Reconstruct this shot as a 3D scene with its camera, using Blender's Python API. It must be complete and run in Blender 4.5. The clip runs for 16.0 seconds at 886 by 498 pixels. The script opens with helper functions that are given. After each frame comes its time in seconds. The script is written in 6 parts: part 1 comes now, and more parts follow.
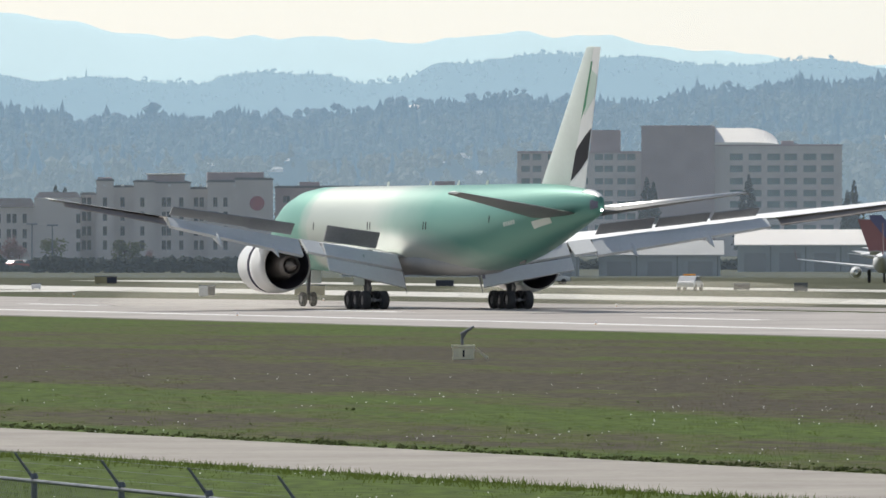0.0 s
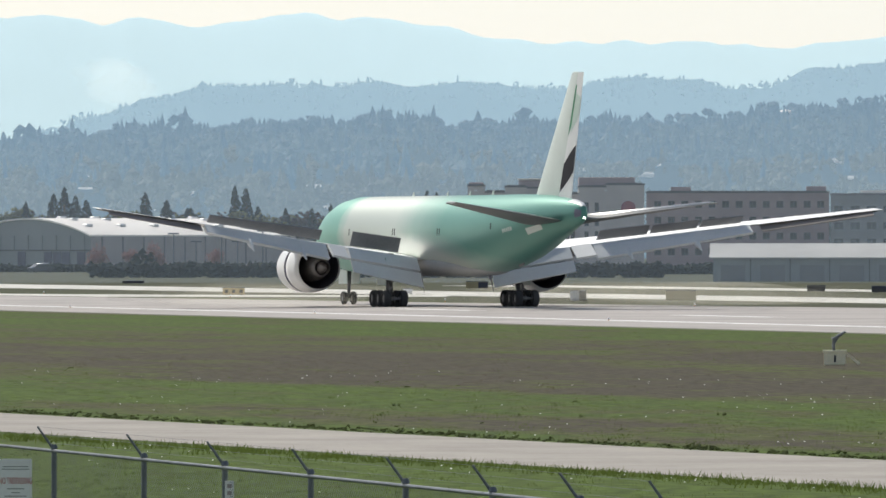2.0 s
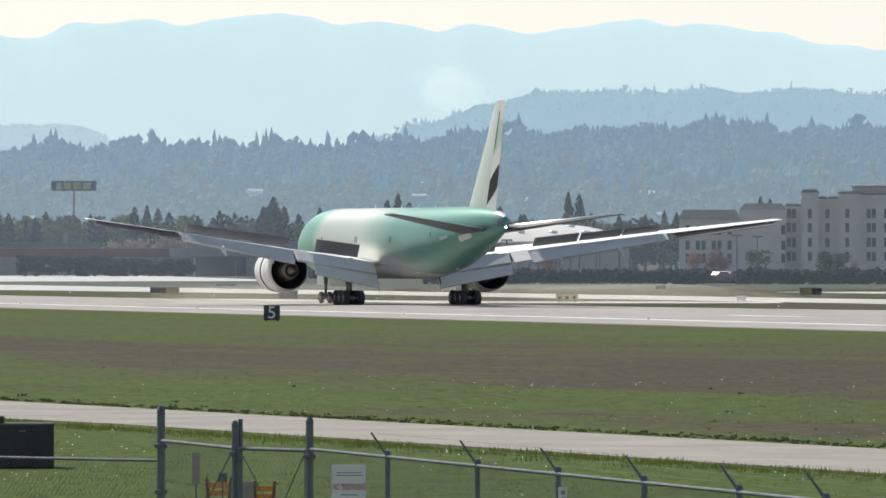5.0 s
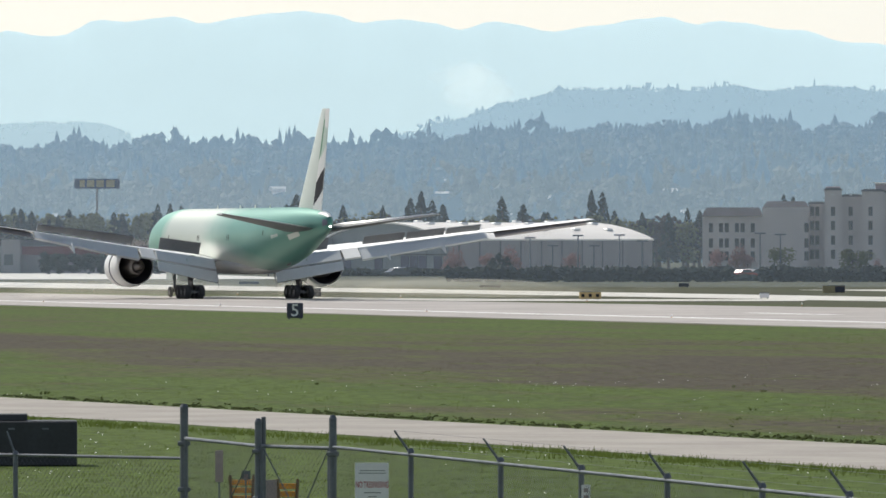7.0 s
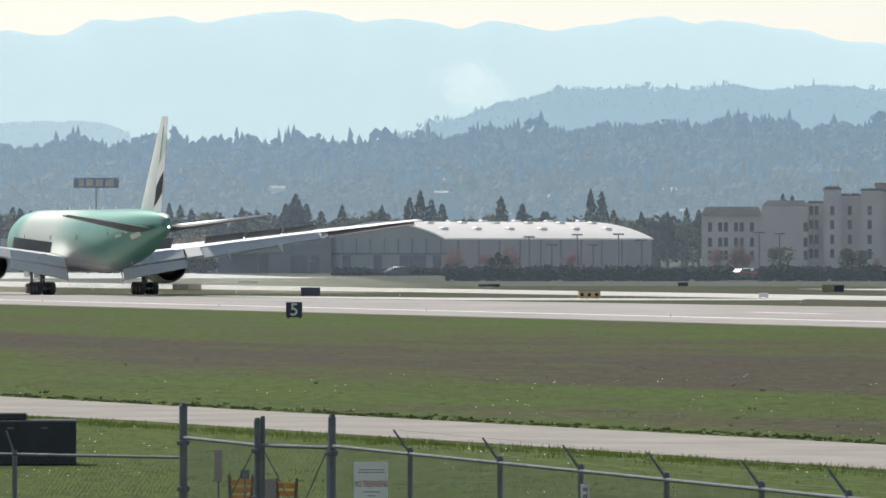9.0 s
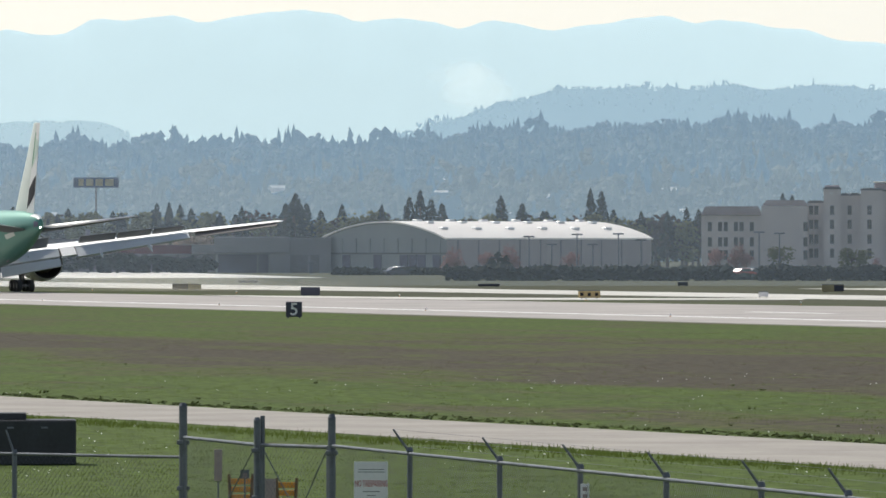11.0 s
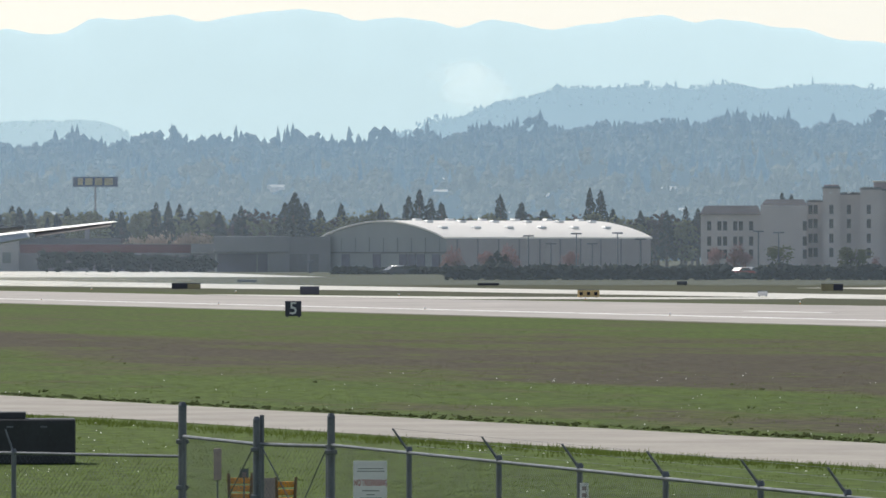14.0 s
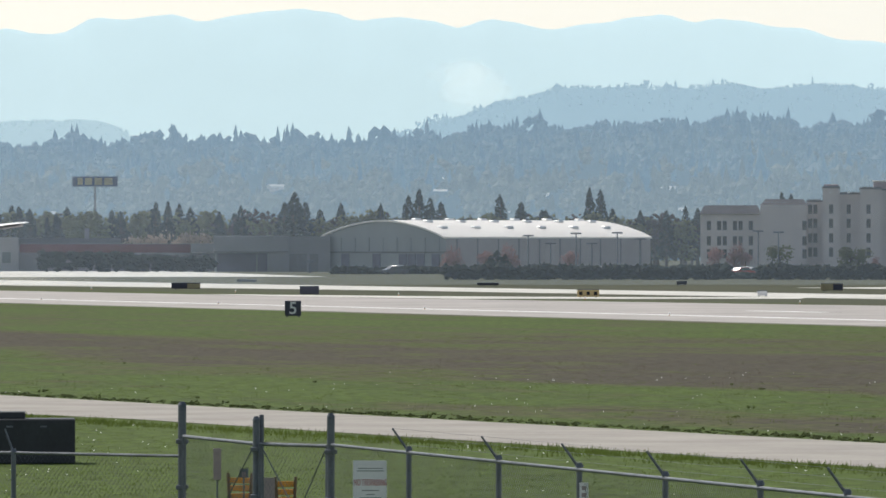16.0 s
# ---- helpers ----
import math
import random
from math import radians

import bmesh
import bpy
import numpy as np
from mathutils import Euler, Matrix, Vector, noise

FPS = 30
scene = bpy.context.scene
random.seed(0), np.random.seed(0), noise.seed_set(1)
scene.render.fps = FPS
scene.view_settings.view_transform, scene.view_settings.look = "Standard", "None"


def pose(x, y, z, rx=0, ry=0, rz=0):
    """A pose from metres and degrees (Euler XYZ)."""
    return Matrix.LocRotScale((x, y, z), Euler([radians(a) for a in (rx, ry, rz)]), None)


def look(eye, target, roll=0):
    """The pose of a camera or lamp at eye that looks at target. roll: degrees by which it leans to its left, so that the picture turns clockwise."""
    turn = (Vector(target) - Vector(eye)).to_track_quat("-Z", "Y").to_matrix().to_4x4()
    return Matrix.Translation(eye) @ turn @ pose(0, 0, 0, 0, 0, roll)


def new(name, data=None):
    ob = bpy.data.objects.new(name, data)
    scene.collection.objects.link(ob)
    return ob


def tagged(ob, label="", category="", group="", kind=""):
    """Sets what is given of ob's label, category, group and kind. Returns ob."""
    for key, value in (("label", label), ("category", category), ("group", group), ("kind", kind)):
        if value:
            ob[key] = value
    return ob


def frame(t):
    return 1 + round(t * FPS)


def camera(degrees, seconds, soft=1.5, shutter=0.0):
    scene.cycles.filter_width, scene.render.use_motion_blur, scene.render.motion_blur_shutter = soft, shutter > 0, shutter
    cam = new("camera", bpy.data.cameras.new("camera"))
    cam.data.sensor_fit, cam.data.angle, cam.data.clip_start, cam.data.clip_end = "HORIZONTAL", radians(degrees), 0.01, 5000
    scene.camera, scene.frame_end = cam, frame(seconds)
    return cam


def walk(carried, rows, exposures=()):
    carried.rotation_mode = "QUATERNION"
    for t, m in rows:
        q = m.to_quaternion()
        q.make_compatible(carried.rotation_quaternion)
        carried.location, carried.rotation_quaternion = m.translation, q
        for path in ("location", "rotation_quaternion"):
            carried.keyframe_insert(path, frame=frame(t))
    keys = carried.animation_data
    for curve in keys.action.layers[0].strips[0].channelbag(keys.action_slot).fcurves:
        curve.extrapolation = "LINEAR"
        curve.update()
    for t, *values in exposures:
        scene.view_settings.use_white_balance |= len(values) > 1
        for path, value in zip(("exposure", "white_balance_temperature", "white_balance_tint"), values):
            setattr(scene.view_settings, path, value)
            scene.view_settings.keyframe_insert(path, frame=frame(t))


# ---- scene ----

# ---- camera ----
# A tripod on a viewing mound; the lens pans to follow the landing and then rests.
UNIT = 15728.0          # bearing units to one radian
EYE = (0.0, 0.0, 5.24)
cam = camera(5.708, 16.0, soft=1.6)


def aim(pan, dip):
    """Pose of the camera, turned right by pan and down by dip (bearing units)."""
    return pose(*EYE, 90 - math.degrees(dip / UNIT), 0, -math.degrees(pan / UNIT))


walk(cam, [(t, aim(1438 - u, 10 + 138 - v)) for t, u, v in (
    (0.0, 153, 125), (0.5, 341, 127), (1.0, 522, 130), (1.5, 683, 132.5), (2.0, 810, 134), (2.5, 926, 136.5),
    (3.0, 1035, 139), (3.5, 1141, 141), (4.0, 1246, 142.5), (4.5, 1338, 144.5), (5.0, 1400, 145.3), (5.3, 1420, 145),
    (5.8, 1436, 143.5), (6.5, 1441, 142), (7.5, 1441, 141), (8.5, 1439.5, 140.5), (9.0, 1439.5, 140), (11.5, 1439, 139),
    (12.5, 1438, 138), (14.0, 1438, 138), (16.0, 1437.5, 137.5))], exposures=[(0.0, 0.0), (16.0, 0.0)])

# ---- light ----
SUN_TURN, SUN_HEIGHT = -38.0, 48.0      # degrees from the view's axis (left is negative), above the ground
world = bpy.data.worlds.new("world")
scene.world = world
world.use_nodes = True
wn = world.node_tree.nodes
sky = wn.new("ShaderNodeTexSky")
sky.sky_type, sky.sun_disc = "NISHITA", False
sky.sun_elevation, sky.sun_rotation = radians(SUN_HEIGHT), radians(SUN_TURN)
sky.air_density, sky.dust_density, sky.ozone_density = 1.0, 1.3, 1.0
wn["Background"].inputs[1].default_value = 0.075
wl = world.node_tree.links
wl.new(sky.outputs[0], wn["Background"].inputs[0])
# a hazy spring day: the whole horizon glows cream-white and fades towards the zenith
way_up, zed, low, fade = wn.new("ShaderNodeTexCoord"), wn.new("ShaderNodeSeparateXYZ"), wn.new("ShaderNodeMath"), wn.new("ShaderNodeMath")
wl.new(way_up.outputs["Generated"], zed.inputs[0])
low.operation, low.use_clamp, low.inputs[0].default_value = "SUBTRACT", True, 1.0
wl.new(zed.outputs[2], low.inputs[1])
fade.operation, fade.inputs[1].default_value = "POWER", 4.0
wl.new(low.outputs[0], fade.inputs[0])
glow, both = wn.new("ShaderNodeBackground"), wn.new("ShaderNodeAddShader")
glow.inputs[0].default_value = (0.99, 0.985, 0.975, 1)
gain = wn.new("ShaderNodeMath")
gain.operation, gain.inputs[1].default_value = "MULTIPLY", 0.64
wl.new(fade.outputs[0], gain.inputs[0])
wl.new(gain.outputs[0], glow.inputs[1])
wl.new(wn["Background"].outputs[0], both.inputs[0])
wl.new(glow.outputs[0], both.inputs[1])
wl.new(both.outputs[0], wn["World Output"].inputs[0])
sun_data = bpy.data.lights.new("sun", "SUN")
sun_data.energy, sun_data.angle, sun_data.color = 4.0, radians(0.6), (1.0, 0.95, 0.86)
sun = new("sun", sun_data)
sa, se = radians(SUN_TURN), radians(SUN_HEIGHT)
sun.matrix_world = look((0, 0, 0), (-math.sin(sa) * math.cos(se), -math.cos(sa) * math.cos(se), -math.sin(se)))


# ---- building helpers ----
HEAD = 0.2925                                   # the runway's heading, radians to the left of the view's axis
FWD = Vector((-math.sin(HEAD), math.cos(HEAD), 0))
RGT = Vector((math.cos(HEAD), math.sin(HEAD), 0))


def spot(u, d, z=0.0):
    """A place at bearing u (bearing units, 784 is straight ahead) and d metres from the camera."""
    a = (u - 784) / UNIT
    return Vector((d * math.sin(a), d * math.cos(a), z))


def height(v, d):
    """The height above ground seen at elevation v (431 is the horizon) at d metres."""
    return EYE[2] + (431 - v) * d / UNIT


def wide(u, d):
    return u * d / UNIT


def strip_at(lateral, along, z=0.0):
    return RGT * lateral + FWD * along + Vector((0, 0, z))


def mesh_of(bm, name, smooth=False):
    me = bpy.data.meshes.new(name)
    bm.normal_update()
    bm.to_mesh(me)
    bm.free()
    if smooth:
        for p in me.polygons:
            p.use_smooth = True
    return me


def part(name, bm, material, parent=None, label="", smooth=False):
    me = mesh_of(bm, name, smooth)
    me.materials.append(material)
    ob = new(name, me)
    if parent is not None:
        ob.parent = parent
    if label:
        tagged(ob, label)
    return ob


def part_from(name, verts, faces, material, parent=None, label=""):
    me = bpy.data.meshes.new(name)
    me.from_pydata(verts, [], faces)
    me.materials.append(material)
    ob = new(name, me)
    if parent is not None:
        ob.parent = parent
    if label:
        tagged(ob, label)
    return ob


def thing(name, at, turn=0.0, label="", category="", group="", kind=""):
    ob = new(name)
    ob.empty_display_size = 0.3
    ob.matrix_basis = Matrix.Translation(at) @ Matrix.Rotation(turn, 4, "Z")
    return tagged(ob, label, category, group, kind)


def box(x0, x1, y0, y1, z0, z1, bm=None, bevel=0.0):
    bm = bm or bmesh.new()
    vs = [bm.verts.new((x, y, z)) for x in (x0, x1) for y in (y0, y1) for z in (z0, z1)]
    fs = []
    for f in ((0, 1, 3, 2), (4, 6, 7, 5), (0, 4, 5, 1), (2, 3, 7, 6), (0, 2, 6, 4), (1, 5, 7, 3)):
        fs.append(bm.faces.new([vs[i] for i in f]))
    if bevel:
        bmesh.ops.bevel(bm, geom=list({e for f in fs for e in f.edges}), offset=bevel, segments=1, affect="EDGES")
    return bm


def tube(a, b, r0, r1=None, n=10, bm=None, caps=True):
    bm = bm or bmesh.new()
    r1 = r0 if r1 is None else r1
    a, b = Vector(a), Vector(b)
    ax = (b - a).normalized()
    p = ax.orthogonal().normalized()
    q = ax.cross(p)
    rings = []
    for c, r in ((a, r0), (b, r1)):
        rings.append([bm.verts.new(c + (p * math.cos(k * math.tau / n) + q * math.sin(k * math.tau / n)) * r) for k in range(n)])
    for k in range(n):
        bm.faces.new((rings[0][k], rings[0][(k + 1) % n], rings[1][(k + 1) % n], rings[1][k]))
    if caps:
        bm.faces.new(rings[0][::-1])
        bm.faces.new(rings[1])
    return bm


def loft(sections, bm=None, caps=True):
    """Joins rings of equal count, each a list of points."""
    bm = bm or bmesh.new()
    rings = [[bm.verts.new(p) for p in s] for s in sections]
    n = len(rings[0])
    for a, b in zip(rings, rings[1:]):
        for k in range(n):
            bm.faces.new((a[k], a[(k + 1) % n], b[(k + 1) % n], b[k]))
    if caps:
        bm.faces.new(rings[0][::-1])
        bm.faces.new(rings[-1])
    bmesh.ops.recalc_face_normals(bm, faces=bm.faces)
    return bm


def lathe(profile, n=32, bm=None):
    """Turns (y, r) pairs about the y axis."""
    bm = bm or bmesh.new()
    rings = [[bm.verts.new((r * math.cos(k * math.tau / n), y, r * math.sin(k * math.tau / n))) for k in range(n)] for y, r in profile]
    for a, b in zip(rings, rings[1:]):
        for k in range(n):
            bm.faces.new((a[k], a[(k + 1) % n], b[(k + 1) % n], b[k]))
    bmesh.ops.recalc_face_normals(bm, faces=bm.faces)
    return bm


def lerp(a, b, t):
    return a + (b - a) * t


# ---- materials ----
def paint(name, colour, rough=0.6, metal=0.0, vary=0.12, scale=1.0, bump=0.0, spec=0.5, second=None, stretch=(1, 1, 1)):
    """A surface with grain and stains at two scales, and pieces that differ a little."""
    m = bpy.data.materials.new(name)
    m.use_nodes = True
    nt, nd = m.node_tree, m.node_tree.nodes
    b = nd["Principled BSDF"]
    b.inputs["Roughness"].default_value, b.inputs["Metallic"].default_value = rough, metal
    b.inputs["Specular IOR Level"].default_value = spec
    co = nd.new("ShaderNodeTexCoord")
    mp = nd.new("ShaderNodeMapping")
    mp.inputs["Scale"].default_value = stretch
    nt.links.new(co.outputs["Object"], mp.inputs[0])
    big, small = nd.new("ShaderNodeTexNoise"), nd.new("ShaderNodeTexNoise")
    big.inputs["Scale"].default_value, big.inputs["Detail"].default_value = 0.35 * scale, 6
    small.inputs["Scale"].default_value, small.inputs["Detail"].default_value = 5.0 * scale, 4
    for n in (big, small):
        nt.links.new(mp.outputs[0], n.inputs["Vector"])
    add = nd.new("ShaderNodeMath")
    add.operation = "MULTIPLY_ADD"
    nt.links.new(small.outputs[0], add.inputs[0])
    add.inputs[1].default_value = 0.5
    nt.links.new(big.outputs[0], add.inputs[2])
    ramp = nd.new("ShaderNodeValToRGB")
    c0 = [max(0, c * (1 - vary)) for c in colour]
    c1 = second or [min(1, c * (1 + vary)) for c in colour]
    ramp.color_ramp.elements[0].position, ramp.color_ramp.elements[0].color = 0.55, (*c0, 1)
    ramp.color_ramp.elements[1].position, ramp.color_ramp.elements[1].color = 0.95, (*c1, 1)
    nt.links.new(add.outputs[0], ramp.inputs[0])
    nt.links.new(ramp.outputs[0], b.inputs["Base Color"])
    if bump:
        bp = nd.new("ShaderNodeBump")
        bp.inputs["Strength"].default_value, bp.inputs["Distance"].default_value = 0.6, bump
        nt.links.new(small.outputs[0], bp.inputs["Height"])
        nt.links.new(bp.outputs[0], b.inputs["Normal"])
    return m


def glow_paint(name, colour, glow, strength, scale):
    """A glowing surface: far slopes and houses get their haze as emission."""
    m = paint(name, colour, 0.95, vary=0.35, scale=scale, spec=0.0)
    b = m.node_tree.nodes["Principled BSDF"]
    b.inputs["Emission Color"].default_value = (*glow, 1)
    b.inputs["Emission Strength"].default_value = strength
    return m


def foliage(name, colour, glow=None, strength=0.0):
    m = bpy.data.materials.new(name)
    m.use_nodes = True
    nt, nd = m.node_tree, m.node_tree.nodes
    b = nd["Principled BSDF"]
    b.inputs["Roughness"].default_value = 0.8
    b.inputs["Specular IOR Level"].default_value = 0.2
    geo, inf = nd.new("ShaderNodeNewGeometry"), nd.new("ShaderNodeObjectInfo")
    add = nd.new("ShaderNodeMath")
    add.operation = "MULTIPLY_ADD"
    nt.links.new(geo.outputs["Random Per Island"], add.inputs[0])
    add.inputs[1].default_value = 0.6
    mul = nd.new("ShaderNodeMath")
    mul.operation = "MULTIPLY"
    nt.links.new(inf.outputs["Random"], mul.inputs[0])
    mul.inputs[1].default_value = 0.4
    nt.links.new(mul.outputs[0], add.inputs[2])
    ramp = nd.new("ShaderNodeValToRGB")
    ramp.color_ramp.elements[0].color = (*[c * 0.65 for c in colour], 1)
    ramp.color_ramp.elements[1].color = (*[c * 1.4 for c in colour], 1)
    nt.links.new(add.outputs[0], ramp.inputs[0])
    nt.links.new(ramp.outputs[0], b.inputs["Base Color"])
    # thin leaves let the sun through
    tr, mix = nd.new("ShaderNodeBsdfTranslucent"), nd.new("ShaderNodeMixShader")
    nt.links.new(ramp.outputs[0], tr.inputs["Color"])
    mix.inputs[0].default_value = 0.0 if glow else 0.5
    nt.links.new(b.outputs[0], mix.inputs[1])
    nt.links.new(tr.outputs[0], mix.inputs[2])
    nt.links.new(mix.outputs[0], nd["Material Output"].inputs["Surface"])
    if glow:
        air = nd.new("ShaderNodeValToRGB")          # haze put in as emission, its tone varied at random
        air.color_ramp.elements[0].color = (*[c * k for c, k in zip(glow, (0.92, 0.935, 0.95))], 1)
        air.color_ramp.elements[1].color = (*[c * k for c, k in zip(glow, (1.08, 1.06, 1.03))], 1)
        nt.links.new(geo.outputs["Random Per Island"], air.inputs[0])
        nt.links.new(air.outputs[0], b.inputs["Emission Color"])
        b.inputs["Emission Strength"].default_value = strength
    return m


# how green the mown grass is, by metres across from the camera's side
BANDS_NEAR = ((60, 1.3), (75, 1.1), (92, 0.95), (101, 0.95), (106, 0.1), (125, 0.05), (140, 0.3), (150, 0.15), (160, 0.35), (172, 0.5), (178, 0.95))
BANDS_FAR = ((60, 1.3), (76, 1.0), (100, 1.0), (106, 0.3), (110, 0.1), (123, 0.15), (129, 0.85), (150, 0.7), (160, 0.9), (186, 0.85))


def greenness(lat, s):
    """How green the grass is at a place beside the runway."""
    def value(rows):
        for (l0, c0), (l1, c1) in zip(rows, rows[1:]):
            if lat <= l1:
                return lerp(c0, c1, max(0.0, (lat - l0) / (l1 - l0)))
        return rows[-1][1]
    return lerp(value(BANDS_NEAR), value(BANDS_FAR), min(1.0, max(0.0, (s - 400) / 120)))


def turf():
    """Grass beside the runway, in mown bands of green and dry thatch along it."""
    m = bpy.data.materials.new("turf")
    m.use_nodes = True
    nt, nd = m.node_tree, m.node_tree.nodes
    b = nd["Principled BSDF"]
    b.inputs["Roughness"].default_value, b.inputs["Specular IOR Level"].default_value = 0.9, 0.15
    co = nd.new("ShaderNodeTexCoord")
    rot = nd.new("ShaderNodeMapping")
    rot.inputs["Rotation"].default_value = (0, 0, -HEAD)
    nt.links.new(co.outputs["Object"], rot.inputs[0])
    sep = nd.new("ShaderNodeSeparateXYZ")
    nt.links.new(rot.outputs[0], sep.inputs[0])

    def grain(scale, detail, stretch):
        mp, n = nd.new("ShaderNodeMapping"), nd.new("ShaderNodeTexNoise")
        mp.inputs["Scale"].default_value = stretch
        n.inputs["Scale"].default_value, n.inputs["Detail"].default_value = scale, detail
        nt.links.new(rot.outputs[0], mp.inputs[0])
        nt.links.new(mp.outputs[0], n.inputs["Vector"])
        return n.outputs[0]

    def maths(op, a, c, d=None):
        n = nd.new("ShaderNodeMath")
        n.operation = op
        for k, v in enumerate((a, c, d)):
            if v is None:
                continue
            if isinstance(v, (int, float)):
                n.inputs[k].default_value = v
            else:
                nt.links.new(v, n.inputs[k])
        return n.outputs[0]

    wave = grain(0.02, 5, (1.0, 0.22, 1.0))
    across = maths("MULTIPLY_ADD", wave, 34.0, sep.outputs[0])          # lateral + 0..34, mean 17
    norm = maths("MULTIPLY", maths("SUBTRACT", across, 17.0), 1 / 440.0)

    def mown(rows):
        ramp_b = nd.new("ShaderNodeValToRGB")
        els = ramp_b.color_ramp.elements
        els[0].position, els[0].color = 0.0, (1.3, 1.3, 1.3, 1)
        els[1].position, els[1].color = 1.0, (0.5, 0.5, 0.5, 1)
        for lat, c in rows:
            els.new(lat / 440.0).color = (c, c, c, 1)
        nt.links.new(norm, ramp_b.inputs[0])
        return ramp_b.outputs[0]

    # the wide thatch band narrows further along the runway
    along = nd.new("ShaderNodeMapRange")
    along.inputs["From Min"].default_value, along.inputs["From Max"].default_value = 400, 520
    nt.links.new(sep.outputs[1], along.inputs["Value"])
    bands = nd.new("ShaderNodeMix")
    bands.data_type = "FLOAT"
    nt.links.new(along.outputs[0], bands.inputs[0])
    nt.links.new(mown(BANDS_NEAR), bands.inputs[2])
    nt.links.new(mown(BANDS_FAR), bands.inputs[3])
    # a dry strip along the road, where it is nearest
    strip, fading = nd.new("ShaderNodeValToRGB"), nd.new("ShaderNodeMapRange")
    for k, (lat, c) in enumerate(((77, 0.0), (80, 0.8), (88, 0.75), (92, 0.0))):
        e = strip.color_ramp.elements[k] if k < 2 else strip.color_ramp.elements.new(lat / 440.0)
        e.position, e.color = lat / 440.0, (c, c, c, 1)
    nt.links.new(norm, strip.inputs[0])
    fading.inputs["From Min"].default_value, fading.inputs["From Max"].default_value = 290, 245
    nt.links.new(sep.outputs[1], fading.inputs["Value"])
    worn = maths("MULTIPLY", strip.outputs[0], fading.outputs[0])
    patch = grain(0.11, 6, (1.0, 0.35, 1.0))
    clumps = grain(0.5, 4, (1.0, 0.45, 1.0))
    fine = grain(2.2, 5, (1.0, 0.5, 1.0))
    mixv = maths("ADD", maths("SUBTRACT", bands.outputs[0], worn), maths("ADD", maths("MULTIPLY", maths("SUBTRACT", patch, 0.5), 2.7), maths("MULTIPLY", maths("SUBTRACT", clumps, 0.5), 1.9)))
    ramp = nd.new("ShaderNodeValToRGB")
    ramp.color_ramp.elements[0].position, ramp.color_ramp.elements[0].color = 0.1, (0.066, 0.057, 0.039, 1)
    ramp.color_ramp.elements[1].position, ramp.color_ramp.elements[1].color = 0.95, (0.055, 0.094, 0.011, 1)
    lush = ramp.color_ramp.elements.new(1.0)
    lush.color = (0.068, 0.106, 0.014, 1)
    mid = ramp.color_ramp.elements.new(0.5)
    mid.color = (0.078, 0.086, 0.027, 1)
    nt.links.new(mixv, ramp.inputs[0])
    mul = nd.new("ShaderNodeMix")
    mul.data_type, mul.blend_type = "RGBA", "MULTIPLY"
    mul.inputs[0].default_value = 1.0
    shade = nd.new("ShaderNodeValToRGB")
    shade.color_ramp.elements[0].position, shade.color_ramp.elements[0].color = 0.35, (0.55, 0.55, 0.55, 1)
    shade.color_ramp.elements[1].position, shade.color_ramp.elements[1].color = 0.66, (1.36, 1.36, 1.28, 1)
    nt.links.new(fine, shade.inputs[0])
    nt.links.new(ramp.outputs[0], mul.inputs[6])
    nt.links.new(shade.outputs[0], mul.inputs[7])
    # beyond the runway the grass is thin and dry, with gravel showing
    beyond = nd.new("ShaderNodeMapRange")
    beyond.inputs["From Min"].default_value, beyond.inputs["From Max"].default_value = 235, 262
    nt.links.new(sep.outputs[0], beyond.inputs["Value"])
    dry, far = nd.new("ShaderNodeMix"), nd.new("ShaderNodeMix")
    dry.data_type = far.data_type = "RGBA"
    dry.inputs[6].default_value, dry.inputs[7].default_value = (0.046, 0.056, 0.028, 1), (0.088, 0.088, 0.055, 1)
    nt.links.new(patch, dry.inputs[0])
    nt.links.new(beyond.outputs[0], far.inputs[0])
    nt.links.new(mul.outputs[2], far.inputs[6])
    nt.links.new(dry.outputs[2], far.inputs[7])
    nt.links.new(far.outputs[2], b.inputs["Base Color"])
    bp = nd.new("ShaderNodeBump")
    bp.inputs["Strength"].default_value, bp.inputs["Distance"].default_value = 0.5, 0.1
    nt.links.new(fine, bp.inputs["Height"])
    nt.links.new(bp.outputs[0], b.inputs["Normal"])
    return m


